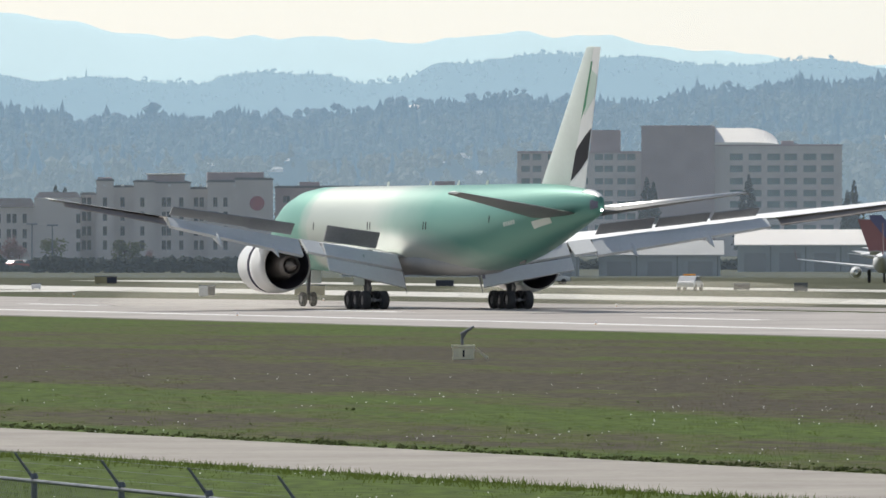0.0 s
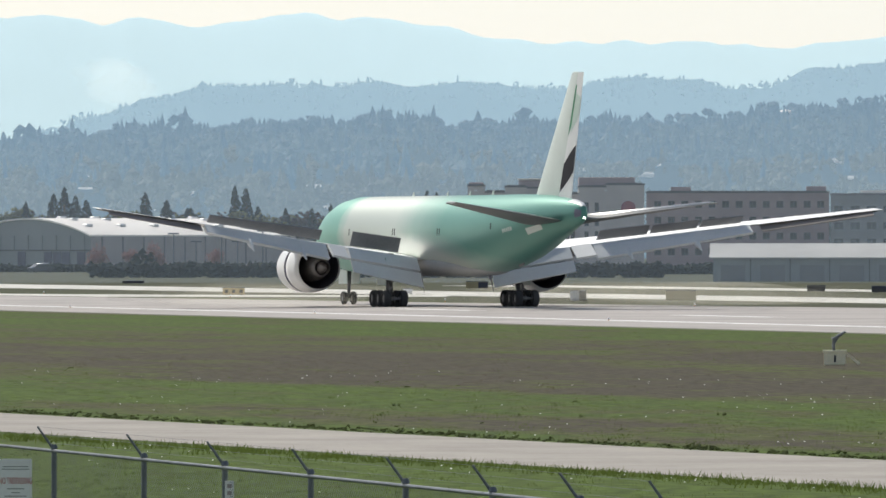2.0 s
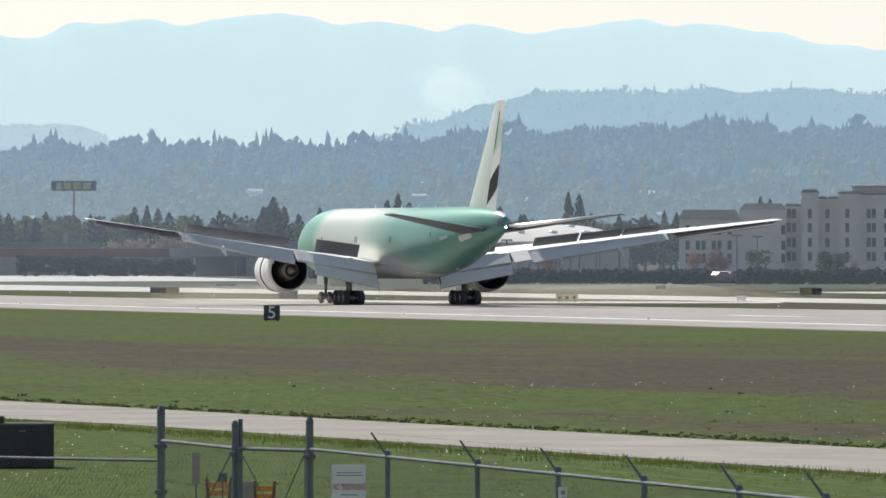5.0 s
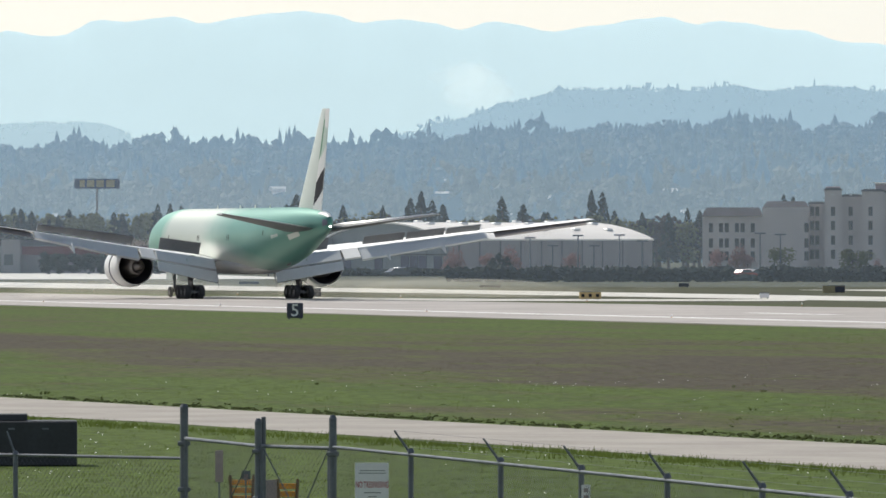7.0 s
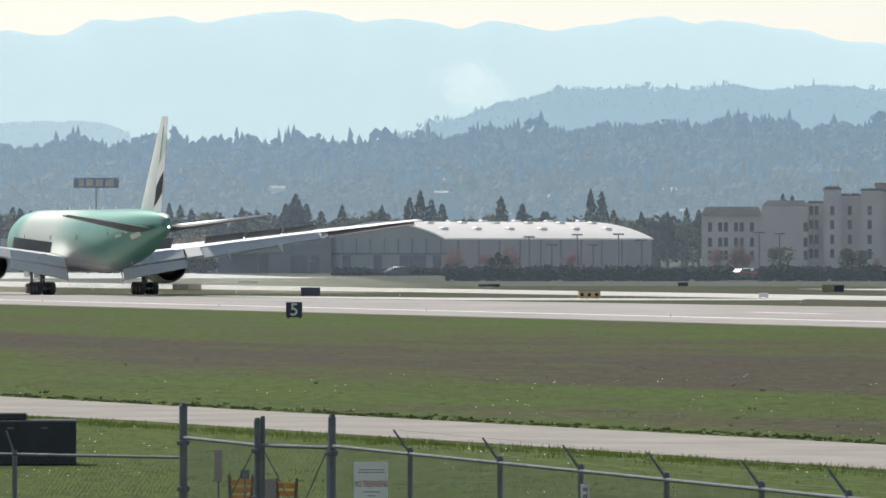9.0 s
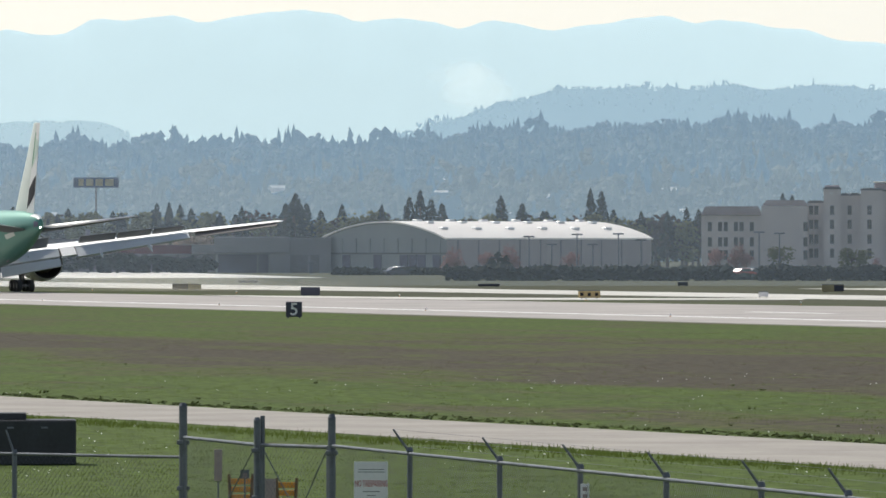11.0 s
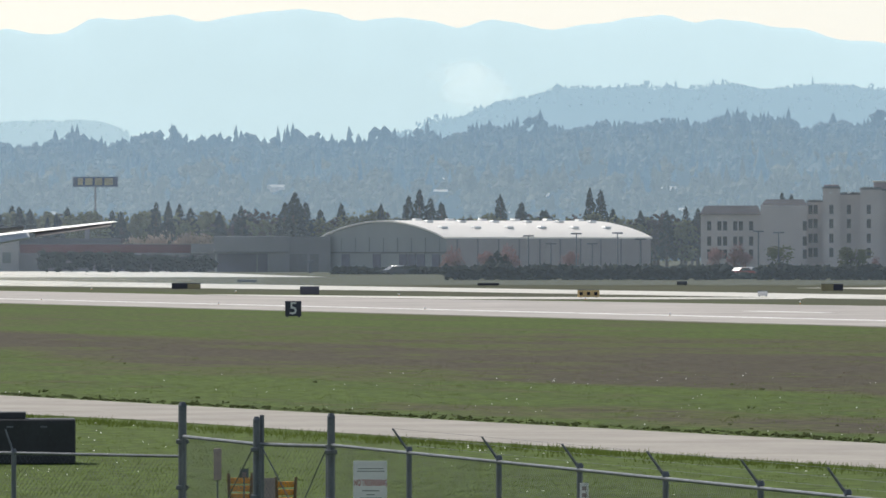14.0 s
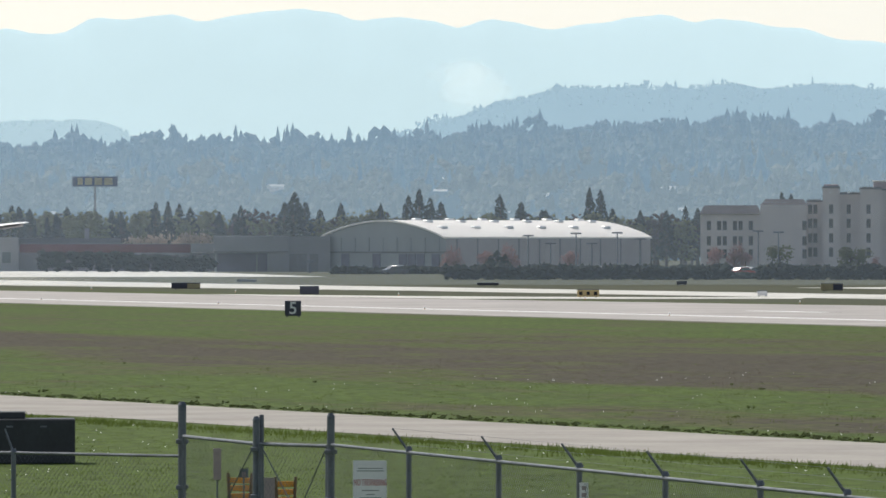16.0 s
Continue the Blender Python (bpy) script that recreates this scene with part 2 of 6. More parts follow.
def primer():
    """Green protective film on bare metal skin, with paler panels; along the body."""
    m = bpy.data.materials.new("green_primer")
    m.use_nodes = True
    nt, nd = m.node_tree, m.node_tree.nodes
    b = nd["Principled BSDF"]
    b.inputs["Roughness"].default_value, b.inputs["Metallic"].default_value = 0.52, 0.3
    b.inputs["Coat Weight"].default_value, b.inputs["Coat Roughness"].default_value = 0.3, 0.35
    co = nd.new("ShaderNodeTexCoord")
    sep = nd.new("ShaderNodeSeparateXYZ")
    nt.links.new(co.outputs["Object"], sep.inputs[0])
    mr = nd.new("ShaderNodeMapRange")
    mr.inputs["From Min"].default_value, mr.inputs["From Max"].default_value = -32.0, 32.0
    no = nd.new("ShaderNodeTexNoise")
    no.inputs["Scale"].default_value, no.inputs["Detail"].default_value = 0.45, 5
    nt.links.new(co.outputs["Object"], no.inputs["Vector"])
    ad = nd.new("ShaderNodeMath")
    ad.operation = "MULTIPLY_ADD"
    nt.links.new(no.outputs[0], ad.inputs[0])
    ad.inputs[1].default_value = 3.0
    # low on the flank the pale film runs further aft, behind the wing
    drop, near_wing, reach = nd.new("ShaderNodeMapRange"), nd.new("ShaderNodeMapRange"), nd.new("ShaderNodeMath")
    drop.inputs["From Min"].default_value, drop.inputs["From Max"].default_value, drop.inputs["To Max"].default_value = 5.9, 3.6, 13.0
    near_wing.inputs["From Min"].default_value, near_wing.inputs["From Max"].default_value = 14.0, 5.0
    nt.links.new(sep.outputs[2], drop.inputs["Value"])
    nt.links.new(sep.outputs[1], near_wing.inputs["Value"])
    reach.operation = "MULTIPLY_ADD"
    nt.links.new(drop.outputs[0], reach.inputs[0])
    nt.links.new(near_wing.outputs[0], reach.inputs[1])
    nt.links.new(sep.outputs[1], reach.inputs[2])
    nt.links.new(reach.outputs[0], ad.inputs[2])
    nt.links.new(ad.outputs[0], mr.inputs["Value"])
    ramp = nd.new("ShaderNodeValToRGB")
    els = ramp.color_ramp.elements
    g, p = (0.09, 0.27, 0.22, 1), (0.46, 0.51, 0.465, 1)
    els[0].position, els[0].color = 0.0, g
    els[1].position, els[1].color = 1.0, g
    for pos, c in ((0.42, g), (0.52, (0.24, 0.38, 0.33, 1)), (0.60, p), (0.80, p), (0.83, (0.15, 0.375, 0.305, 1)), (0.93, (0.15, 0.375, 0.305, 1))):
        els.new(pos).color = c
    nt.links.new(mr.outputs[0], ramp.inputs[0])
    nt.links.new(ramp.outputs[0], b.inputs["Base Color"])
    return m


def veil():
    """Film for haze, smoke and dust sheets: passes most light, scatters a little sun."""
    m = bpy.data.materials.new("haze_film")
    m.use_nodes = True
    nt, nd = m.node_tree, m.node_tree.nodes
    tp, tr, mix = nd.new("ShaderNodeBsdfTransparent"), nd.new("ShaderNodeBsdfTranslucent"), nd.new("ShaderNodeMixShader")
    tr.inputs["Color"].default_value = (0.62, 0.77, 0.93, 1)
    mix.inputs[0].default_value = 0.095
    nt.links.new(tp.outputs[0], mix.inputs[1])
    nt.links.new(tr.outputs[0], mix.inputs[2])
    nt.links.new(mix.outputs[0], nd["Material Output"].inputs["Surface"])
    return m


M = {
    "veil": veil(),
    "smoke": veil(),
    "turf": turf(), "primer": primer(),
    "runway": paint("runway_concrete", (0.39, 0.36, 0.335), 0.7, vary=0.18, scale=0.25, spec=0.4),
    "taxi": paint("taxiway_concrete", (0.62, 0.60, 0.54), 0.55, vary=0.22, scale=0.3, spec=0.5),
    "road": paint("service_road_asphalt", (0.345, 0.32, 0.285), 0.85, vary=0.16, scale=0.7, bump=0.01, spec=0.3),
    "mark": paint("runway_white_marking", (0.85, 0.85, 0.83), 0.6, vary=0.1),
    "white": paint("white_paint", (0.74, 0.75, 0.75), 0.35, vary=0.04),
    "flap": paint("pale_grey_flap_paint", (0.76, 0.78, 0.78), 0.4, vary=0.05),
    "wing": paint("bare_wing_skin", (0.88, 0.88, 0.87), 0.5, metal=0.7, vary=0.08),
    "fairing": paint("fairing_composite", (0.37, 0.38, 0.38), 0.5, vary=0.1),
    "palegreen": paint("pale_green_paint", (0.5, 0.62, 0.56), 0.4, vary=0.05),
    "under": paint("brown_grey_primer", (0.27, 0.24, 0.22), 0.5, vary=0.15),
    "spoiler": paint("dark_grey_spoiler_underside", (0.23, 0.235, 0.245), 0.6, vary=0.12),
    "tail": paint("pale_grey_tail_composite", (0.57, 0.63, 0.59), 0.4, vary=0.05),
    "stab": paint("dark_stabiliser_composite", (0.13, 0.14, 0.14), 0.45, vary=0.12),
    "black": paint("black_paint", (0.015, 0.015, 0.022), 0.6, vary=0.2, spec=0.2),
    "green": paint("green_paint", (0.02, 0.22, 0.10), 0.4, vary=0.1),
    "tyre": paint("tyre_rubber", (0.045, 0.046, 0.05), 0.85, vary=0.3, scale=4),
    "steel": paint("gear_steel", (0.22, 0.22, 0.23), 0.4, metal=0.5, vary=0.15),
    "hotmetal": paint("nozzle_metal", (0.20, 0.185, 0.18), 0.5, metal=0.5, vary=0.25),
    "dark": paint("duct_dark", (0.13, 0.13, 0.18), 0.6, vary=0.2),
    "chrome": paint("polished_lip", (0.7, 0.7, 0.72), 0.18, metal=1.0, vary=0.03),
    "galv": paint("galvanised_steel", (0.14, 0.155, 0.18), 0.55, metal=0.3, vary=0.25, scale=6),
    "signwhite": paint("sign_board_white", (0.85, 0.83, 0.84), 0.5, vary=0.06, scale=3),
    "signred": paint("sign_red_ink", (0.45, 0.06, 0.06), 0.5, vary=0.1),
    "grey": paint("grey_ink", (0.3, 0.3, 0.3), 0.6),
    "fadedyellow": paint("faded_yellow_board", (0.42, 0.36, 0.21), 0.6, vary=0.2, scale=2),
    "navy": paint("sign_navy", (0.04, 0.045, 0.075), 0.45, vary=0.2, scale=2),
    "yellow": paint("sign_yellow", (0.55, 0.41, 0.19), 0.55, vary=0.2, scale=2),
    "orange": paint("barricade_orange", (0.80, 0.34, 0.04), 0.55, vary=0.2, scale=3),
    "cream": paint("cream_render", (0.60, 0.55, 0.525), 0.85, vary=0.08, scale=0.6),
    "pinkwall": paint("pinkish_brick_panel", (0.40, 0.32, 0.32), 0.85, vary=0.1, scale=0.6),
    "greywall": paint("grey_metal_cladding", (0.29, 0.315, 0.315), 0.7, vary=0.08, scale=0.5, stretch=(1, 1, 0.15)),
    "palewall": paint("pale_block_wall", (0.235, 0.24, 0.245), 0.8, vary=0.08, scale=0.5),
    "roofpale": paint("pale_roof_sheet", (0.96, 0.90, 0.82), 0.4, vary=0.06, scale=0.3),
    "roofgrey": paint("grey_roof_felt", (0.16, 0.16, 0.17), 0.8, vary=0.12, scale=0.4),
    "roofdull": paint("weathered_shed_roof", (0.40, 0.40, 0.385), 0.6, vary=0.12, scale=0.4),
    "roundsign": paint("faded_red_sign", (0.34, 0.09, 0.11), 0.5, vary=0.1),
    "slate": paint("dark_slate", (0.065, 0.065, 0.075), 0.85, vary=0.15, scale=0.6, spec=0.15),
    "maroon": paint("maroon_fascia", (0.10, 0.026, 0.033), 0.6, vary=0.12),
    "glass": paint("window_glass", (0.04, 0.06, 0.07), 0.15, vary=0.3, scale=0.5),
    "tealglass": paint("teal_window_glass", (0.12, 0.20, 0.21), 0.15, vary=0.25, scale=0.5),
    "bark": paint("bark", (0.08, 0.06, 0.045), 0.9, vary=0.3, scale=2),
    "conifer": foliage("conifer_needles", (0.032, 0.048, 0.042)),
    "broad": foliage("spring_leaves", (0.17, 0.18, 0.085)),
    "bare": foliage("budding_twigs", (0.095, 0.075, 0.07)),
    "blossom": foliage("red_blossom", (0.44, 0.30, 0.28)),
    "cherry": foliage("pale_blossom", (0.62, 0.54, 0.47)),
    "sidewall": paint("pinkish_hangar_cladding", (0.43, 0.395, 0.39), 0.7, vary=0.08, scale=0.5, stretch=(1, 1, 0.15)),
    "hedge": foliage("hedge_leaves", (0.03, 0.045, 0.038)),
    "weed": foliage("weed_leaves", (0.115, 0.155, 0.036)),
    "roadweed": foliage("roadside_weed_leaves", (0.15, 0.18, 0.07)),
    "dry": foliage("dry_stalks", (0.14, 0.115, 0.075)),
    "daisy": paint("daisy_petals", (0.85, 0.85, 0.8), 0.7),
    "car_white": paint("white_car_paint", (0.7, 0.7, 0.7), 0.25, vary=0.03),
    "car_dark": paint("dark_car_paint", (0.06, 0.07, 0.09), 0.25, vary=0.05),
    "car_red": paint("red_car_paint", (0.3, 0.05, 0.04), 0.25, vary=0.05),
    # far slopes: the blue haze before them is put in as emission
    "mountain": glow_paint("far_mountain_haze", (0.06, 0.08, 0.09), (0.605, 0.785, 0.825), 0.99, 0.01),
    "hill": glow_paint("wooded_hill_haze", (0.02, 0.025, 0.025), (0.335, 0.50, 0.61), 0.94, 0.02),
    "hilltrees": foliage("hill_conifers_haze", (0.015, 0.02, 0.02), (0.33, 0.49, 0.60), 0.93),
    "ridge": glow_paint("wooded_ridge_haze", (0.012, 0.015, 0.015), (0.165, 0.250, 0.320), 0.97, 0.03),
    # ridge, slope and knoll trees also carry their haze as emission
    "ridgetrees": foliage("ridge_conifers_haze", (0.012, 0.016, 0.016), (0.160, 0.258, 0.345), 0.97),
    "midtrees": foliage("mid_slope_conifers_haze", (0.014, 0.018, 0.016), (0.168, 0.260, 0.336), 0.97),
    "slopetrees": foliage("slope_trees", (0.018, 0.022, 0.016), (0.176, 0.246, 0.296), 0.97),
    "knoll": glow_paint("far_knoll_haze", (0.02, 0.025, 0.025), (0.43, 0.60, 0.68), 0.97, 0.02),
    "knolltrees": foliage("knoll_conifers_haze", (0.015, 0.02, 0.02), (0.42, 0.59, 0.67), 0.97),
    "lamp": glow_paint("lamp_glow", (0.9, 0.9, 0.9), (1.0, 0.95, 0.85), 12.0, 1.0),
    "signblue": paint("store_sign_blue", (0.07, 0.10, 0.18), 0.5, vary=0.15),
    "finred": paint("red_tail_paint", (0.32, 0.14, 0.14), 0.35, vary=0.05),
    "finblue": paint("blue_tail_paint", (0.14, 0.14, 0.26), 0.35, vary=0.05),
    "cabinet": paint("weathered_cream_cabinet", (0.88, 0.82, 0.60), 0.6, vary=0.15, scale=2),
    "tag": paint("faded_pink_plate", (0.40, 0.32, 0.31), 0.6, vary=0.12, scale=4),
    "barleg": paint("rusty_barricade_leg", (0.16, 0.09, 0.04), 0.7, vary=0.25, scale=4),
    "crate": paint("dark_container_steel", (0.028, 0.032, 0.04), 0.55, vary=0.3, scale=2),
    "watertank": paint("white_water_tank", (0.8, 0.8, 0.78), 0.4, vary=0.04),
    # far roofs and walls: pale haze put in as a faint glow
    "hazyfarroof": glow_paint("far_roofs_haze", (0.3, 0.3, 0.3), (0.24, 0.31, 0.36), 0.8, 0.1),
    "hazyfarwall": glow_paint("far_houses", (0.5, 0.5, 0.5), (0.30, 0.36, 0.40), 0.5, 0.1),
}
M["smoke"].node_tree.nodes["Mix Shader"].inputs[0].default_value = 0.055
M["smoke"].node_tree.nodes["Translucent BSDF"].inputs["Color"].default_value = (1.0, 1.0, 0.95, 1)
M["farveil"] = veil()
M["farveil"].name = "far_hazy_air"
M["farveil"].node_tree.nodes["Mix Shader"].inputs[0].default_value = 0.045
M["dust"] = veil()
M["dust"].name = "dusty_air"
M["dust"].node_tree.nodes["Mix Shader"].inputs[0].default_value = 0.085
M["dust"].node_tree.nodes["Translucent BSDF"].inputs["Color"].default_value = (0.80, 0.77, 0.66, 1)
M["smoke"].name = "smoke"

# ---- ground and paved strips ----
def make_ground():
    bm = bmesh.new()
    xs = [-2600, -900, -300, -120, -60, -30, 0, 30, 60, 120, 300, 900, 2600]
    ys = [-300, 0, 60, 110, 150, 200, 260, 330, 420, 520, 700, 950, 1300, 1800, 2600, 4900]
    grid = [[bm.verts.new((x, y, 0)) for x in xs] for y in ys]
    for a, b in zip(grid, grid[1:]):
        for k in range(len(xs) - 1):
            bm.faces.new((a[k], a[k + 1], b[k + 1], b[k]))
    g = part("ground", bm, M["turf"])
    tagged(g, "mown airfield grass in green and dry brown bands", "grass", kind="structure")


def slab(name, lat0, lat1, s0, s1, z, material, label, category, parent=None, skew=0.0):
    bm = bmesh.new()
    n = max(1, int((s1 - s0) / 60))
    rows = []
    for k in range(n + 1):
        s = lerp(s0, s1, k / n)
        rows.append([bm.verts.new(strip_at(lat + skew * (s - s0), s, zz)) for lat, zz in ((lat0, -0.2), (lat0, z), (lat1, z), (lat1, -0.2))])
    for a, b in zip(rows, rows[1:]):
        for k in range(3):
            bm.faces.new((a[k], a[k + 1], b[k + 1], b[k]))
    ob = part(name, bm, material, parent)
    return tagged(ob, label, category, kind="structure") if parent is None else ob


def make_strips():
    far_edge = ((-300, 268), (560, 266), (650, 256), (710, 245), (800, 237), (1000, 233), (3600, 231))
    bm = bmesh.new()
    rows = []
    for along, lat in far_edge:
        rows.append([bm.verts.new(strip_at(x, along, z)) for x, z in ((186.5, -0.2), (186.5, 0.05), (lat, 0.05), (lat, -0.2))])
    for a, b in zip(rows, rows[1:]):
        for k in range(3):
            bm.faces.new((a[k], a[k + 1], b[k + 1], b[k]))
    rw = tagged(part("runway", bm, M["runway"]), "pale grey concrete runway with white edge lines", "runway", kind="structure")
    slab("edge_line", 199.2, 200.8, -300, 3600, 0.07, M["mark"], "", "", rw)
    for k in range(9):
        slab("centre_dash", 218.0, 219.4, 131 + k * 61.8, 150 + k * 61.8, 0.07, M["mark"], "", "", rw)
    slab("grass_island", 246.5, 248.6, 300, 572, 0.09, M["turf"], "", "", rw)
    bm = bmesh.new()
    rows = []
    for along, lat in ((-300, 278), (930, 278), (1000, 271), (1060, 265), (3600, 264)):
        rows.append([bm.verts.new(strip_at(x, along, z)) for x, z in ((lat, -0.2), (lat, 0.04), (301, 0.04), (301, -0.2))])
    for a, b in zip(rows, rows[1:]):
        for k in range(3):
            bm.faces.new((a[k], a[k + 1], b[k + 1], b[k]))
    tagged(part("taxiway", bm, M["taxi"]), "bright pale concrete taxiway beyond the runway", "taxiway", kind="structure")
    slab("taxiway", 340, 354, -300, 985, 0.04, M["taxi"], "bright pale concrete taxiway near the hedge", "taxiway")
    # the slanting turn-off between the runway and the taxiway
    bm = bmesh.new()
    near = [(236.5, 842), (241, 796), (258, 790), (272, 787)]
    far = [(238.5, 880), (251, 835), (266, 815), (280, 808)]
    a = [bm.verts.new(strip_at(x, y, 0.03)) for x, y in near]
    b = [bm.verts.new(strip_at(x, y, 0.03)) for x, y in far]
    for k in range(3):
        bm.faces.new((a[k], a[k + 1], b[k + 1], b[k]))
    tagged(part("turn_off", bm, M["taxi"]), "pale concrete turn-off from the runway", "taxiway", kind="structure")
    # the apron before the hangars, ending in a point
    bm = bmesh.new()
    pts = [spot(-900, 1330), spot(580, 1370), spot(300, 1640), spot(-900, 1700)]
    top = [bm.verts.new(p + Vector((0, 0, 0.06))) for p in pts]
    bm.faces.new(top)
    tagged(part("apron", bm, M["taxi"]), "bright concrete apron before the hangars", "apron", kind="structure")
    # the service road in front of the field
    bm = bmesh.new()
    far = [(-55, 416), (-15.2, 305.6), (-0.3, 264), (11.6, 231.7), (25.5, 193.5), (60, 97)]
    near = [(-66, 416), (-26, 300), (-9.2, 264), (1.4, 233), (14.6, 193.5), (47, 97)]
    a = [bm.verts.new((x, y, 0.015)) for x, y in far]
    b = [bm.verts.new((x, y, 0.015)) for x, y in near]
    for k in range(len(far) - 1):
        bm.faces.new((b[k], b[k + 1], a[k + 1], a[k]))
    tagged(part("service_road", bm, M["road"]), "pale grey asphalt service road across the grass", "road", kind="structure")


make_ground()
make_strips()


# ---- hills and mountains ----
def profile(points, u):
    for (u0, v0), (u1, v1) in zip(points, points[1:]):
        if u <= u1:
            t = max(0.0, (u - u0) / (u1 - u0))
            return lerp(v0, v1, t * t * (3 - 2 * t))
    return points[-1][1]


MOUNTAIN = [(-600, 60), (0, 52), (100, 62), (170, 38), (290, 28), (345, 37), (530, 18), (640, 36), (700, 26), (800, 47), (845, 36), (1000, 47),
            (1165, 32), (1300, 38), (1400, 53), (1520, 76), (1635, 80), (1780, 76), (2025, 85), (2175, 71), (2335, 79), (2485, 98), (2853, 131), (3400, 150)]
HILL = [(-600, 255), (-60, 232), (30, 218), (110, 214), (200, 224), (262, 256), (400, 290), (640, 262), (700, 236), (800, 209), (905, 178), (1000, 156), (1200, 155), (1290, 151), (1350, 160),
        (1440, 152), (1640, 161), (1700, 146), (1780, 144), (1965, 160), (2085, 126), (2270, 108), (2400, 116), (2560, 130), (2725, 118), (2853, 136), (3400, 150)]
RIDGE = [(-600, 268), (100, 271), (300, 264), (620, 265), (700, 262), (850, 248), (960, 244), (1090, 236), (1230, 232), (1390, 220), (1425, 250), (1570, 232), (1785, 232), (1900, 226),
         (2050, 212), (2170, 204), (2440, 204), (2560, 186), (2660, 174), (2853, 166), (3400, 160)]


def make_slope(name, points, d0, d1, v0, material, label, u0=-600, u1=3400):
    bm = bmesh.new()
    rows, n = [], 190
    for j in range(9):
        t = j / 8
        row = []
        for k in range(n + 1):
            u = u0 + (u1 - u0) * k / n
            d = lerp(d0, d1, t)
            v = lerp(v0, profile(points, u), math.sin(t * math.pi / 2))
            z = height(v, d) + 3.0 * noise.noise((u * 0.02, j * 0.7, d0))
            row.append(bm.verts.new(spot(u, d, z if j else -1.0)))
        rows.append(row)
    rows.append([bm.verts.new(spot(u0 + (u1 - u0) * k / n, d1 + 60, -1)) for k in range(n + 1)])
    for a, b in zip(rows, rows[1:]):
        for k in range(n):
            bm.faces.new((a[k], a[k + 1], b[k + 1], b[k]))
    return tagged(part(name, bm, material, smooth=True), label, "hill", kind="structure")


def make_veil(d, top, material):
    bm = bmesh.new()
    a, b = spot(-1500, d), spot(4200, d)
    bm.faces.new([bm.verts.new(p + Vector((0, 0, z))) for p, z in ((a, -0.5), (b, -0.5), (b, top), (a, top))])
    tagged(part("backdrop_haze_sheet", bm, material), "see-through sheet standing in for haze over the far airfield", "haze", kind="structure")


# flat sheets added to lift the far darks as haze would
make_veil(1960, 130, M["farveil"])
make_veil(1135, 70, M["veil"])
make_slope("backdrop_mountain", MOUNTAIN, 4750, 4880, 380, M["mountain"], "far mountain range with pale blue haze painted in")
make_slope("backdrop_hill", HILL, 4350, 4600, 380, M["hill"], "wooded hill with blue haze painted in", 420)
make_slope("backdrop_knoll", HILL, 4350, 4600, 380, M["knoll"], "wooded knoll with pale haze painted in", -600, 420)
make_slope("backdrop_ridge", RIDGE, 2700, 4100, 425, M["ridge"], "wooded ridge behind the town with blue-grey haze painted in")


def forest(name, spots, material, label, tiers=3, lean=0.3):
    """Many small conifers as one mesh; spots are (place, height, radius, conifer)."""
    rng = random.Random(7)
    verts, faces = [], []
    for p, h, r, pointed in spots:
        if pointed:
            for k in range(tiers):
                z0, z1 = h * (0.06 + 0.8 * k / tiers), h * min(1.0, 0.45 + 0.75 * k / tiers)
                rr = r * (1.0 - 0.8 * k / tiers)
                base = len(verts)
                a0 = rng.random() * 6
                for q in range(6):
                    a = a0 + q * math.tau / 6
                    w = rr * rng.uniform(0.6, 1.25)
                    verts.append((p.x + w * math.cos(a), p.y + w * math.sin(a), p.z + z0 * rng.uniform(0.8, 1.15)))
                verts.append((p.x + rng.uniform(-lean, lean) * r * 0.4, p.y, p.z + z1))
                faces += [(base + q, base + (q + 1) % 6, base + 6) for q in range(6)]
        else:
            for k in range(7):
                c = (p.x + rng.uniform(-0.7, 0.7) * r, p.y + rng.uniform(-0.5, 0.5) * r, p.z + h * rng.uniform(0.35, 0.85))
                w = r * rng.uniform(0.3, 0.6)
                base = len(verts)
                verts.append((c[0], c[1], c[2] + w * rng.uniform(0.7, 1.1)))
                for q in range(5):
                    a = q * math.tau / 5 + rng.random()
                    verts.append((c[0] + w * math.cos(a), c[1] + w * math.sin(a), c[2] + w * rng.uniform(-0.3, 0.4)))
                verts.append((c[0], c[1], c[2] - w))
                for q in range(5):
                    faces.append((base, base + 1 + q, base + 1 + (q + 1) % 5))
                    faces.append((base + 6, base + 1 + (q + 1) % 5, base + 1 + q))
    ob = part_from(name, verts, faces, material)
    return tagged(ob, label, "forest", kind="stuff")


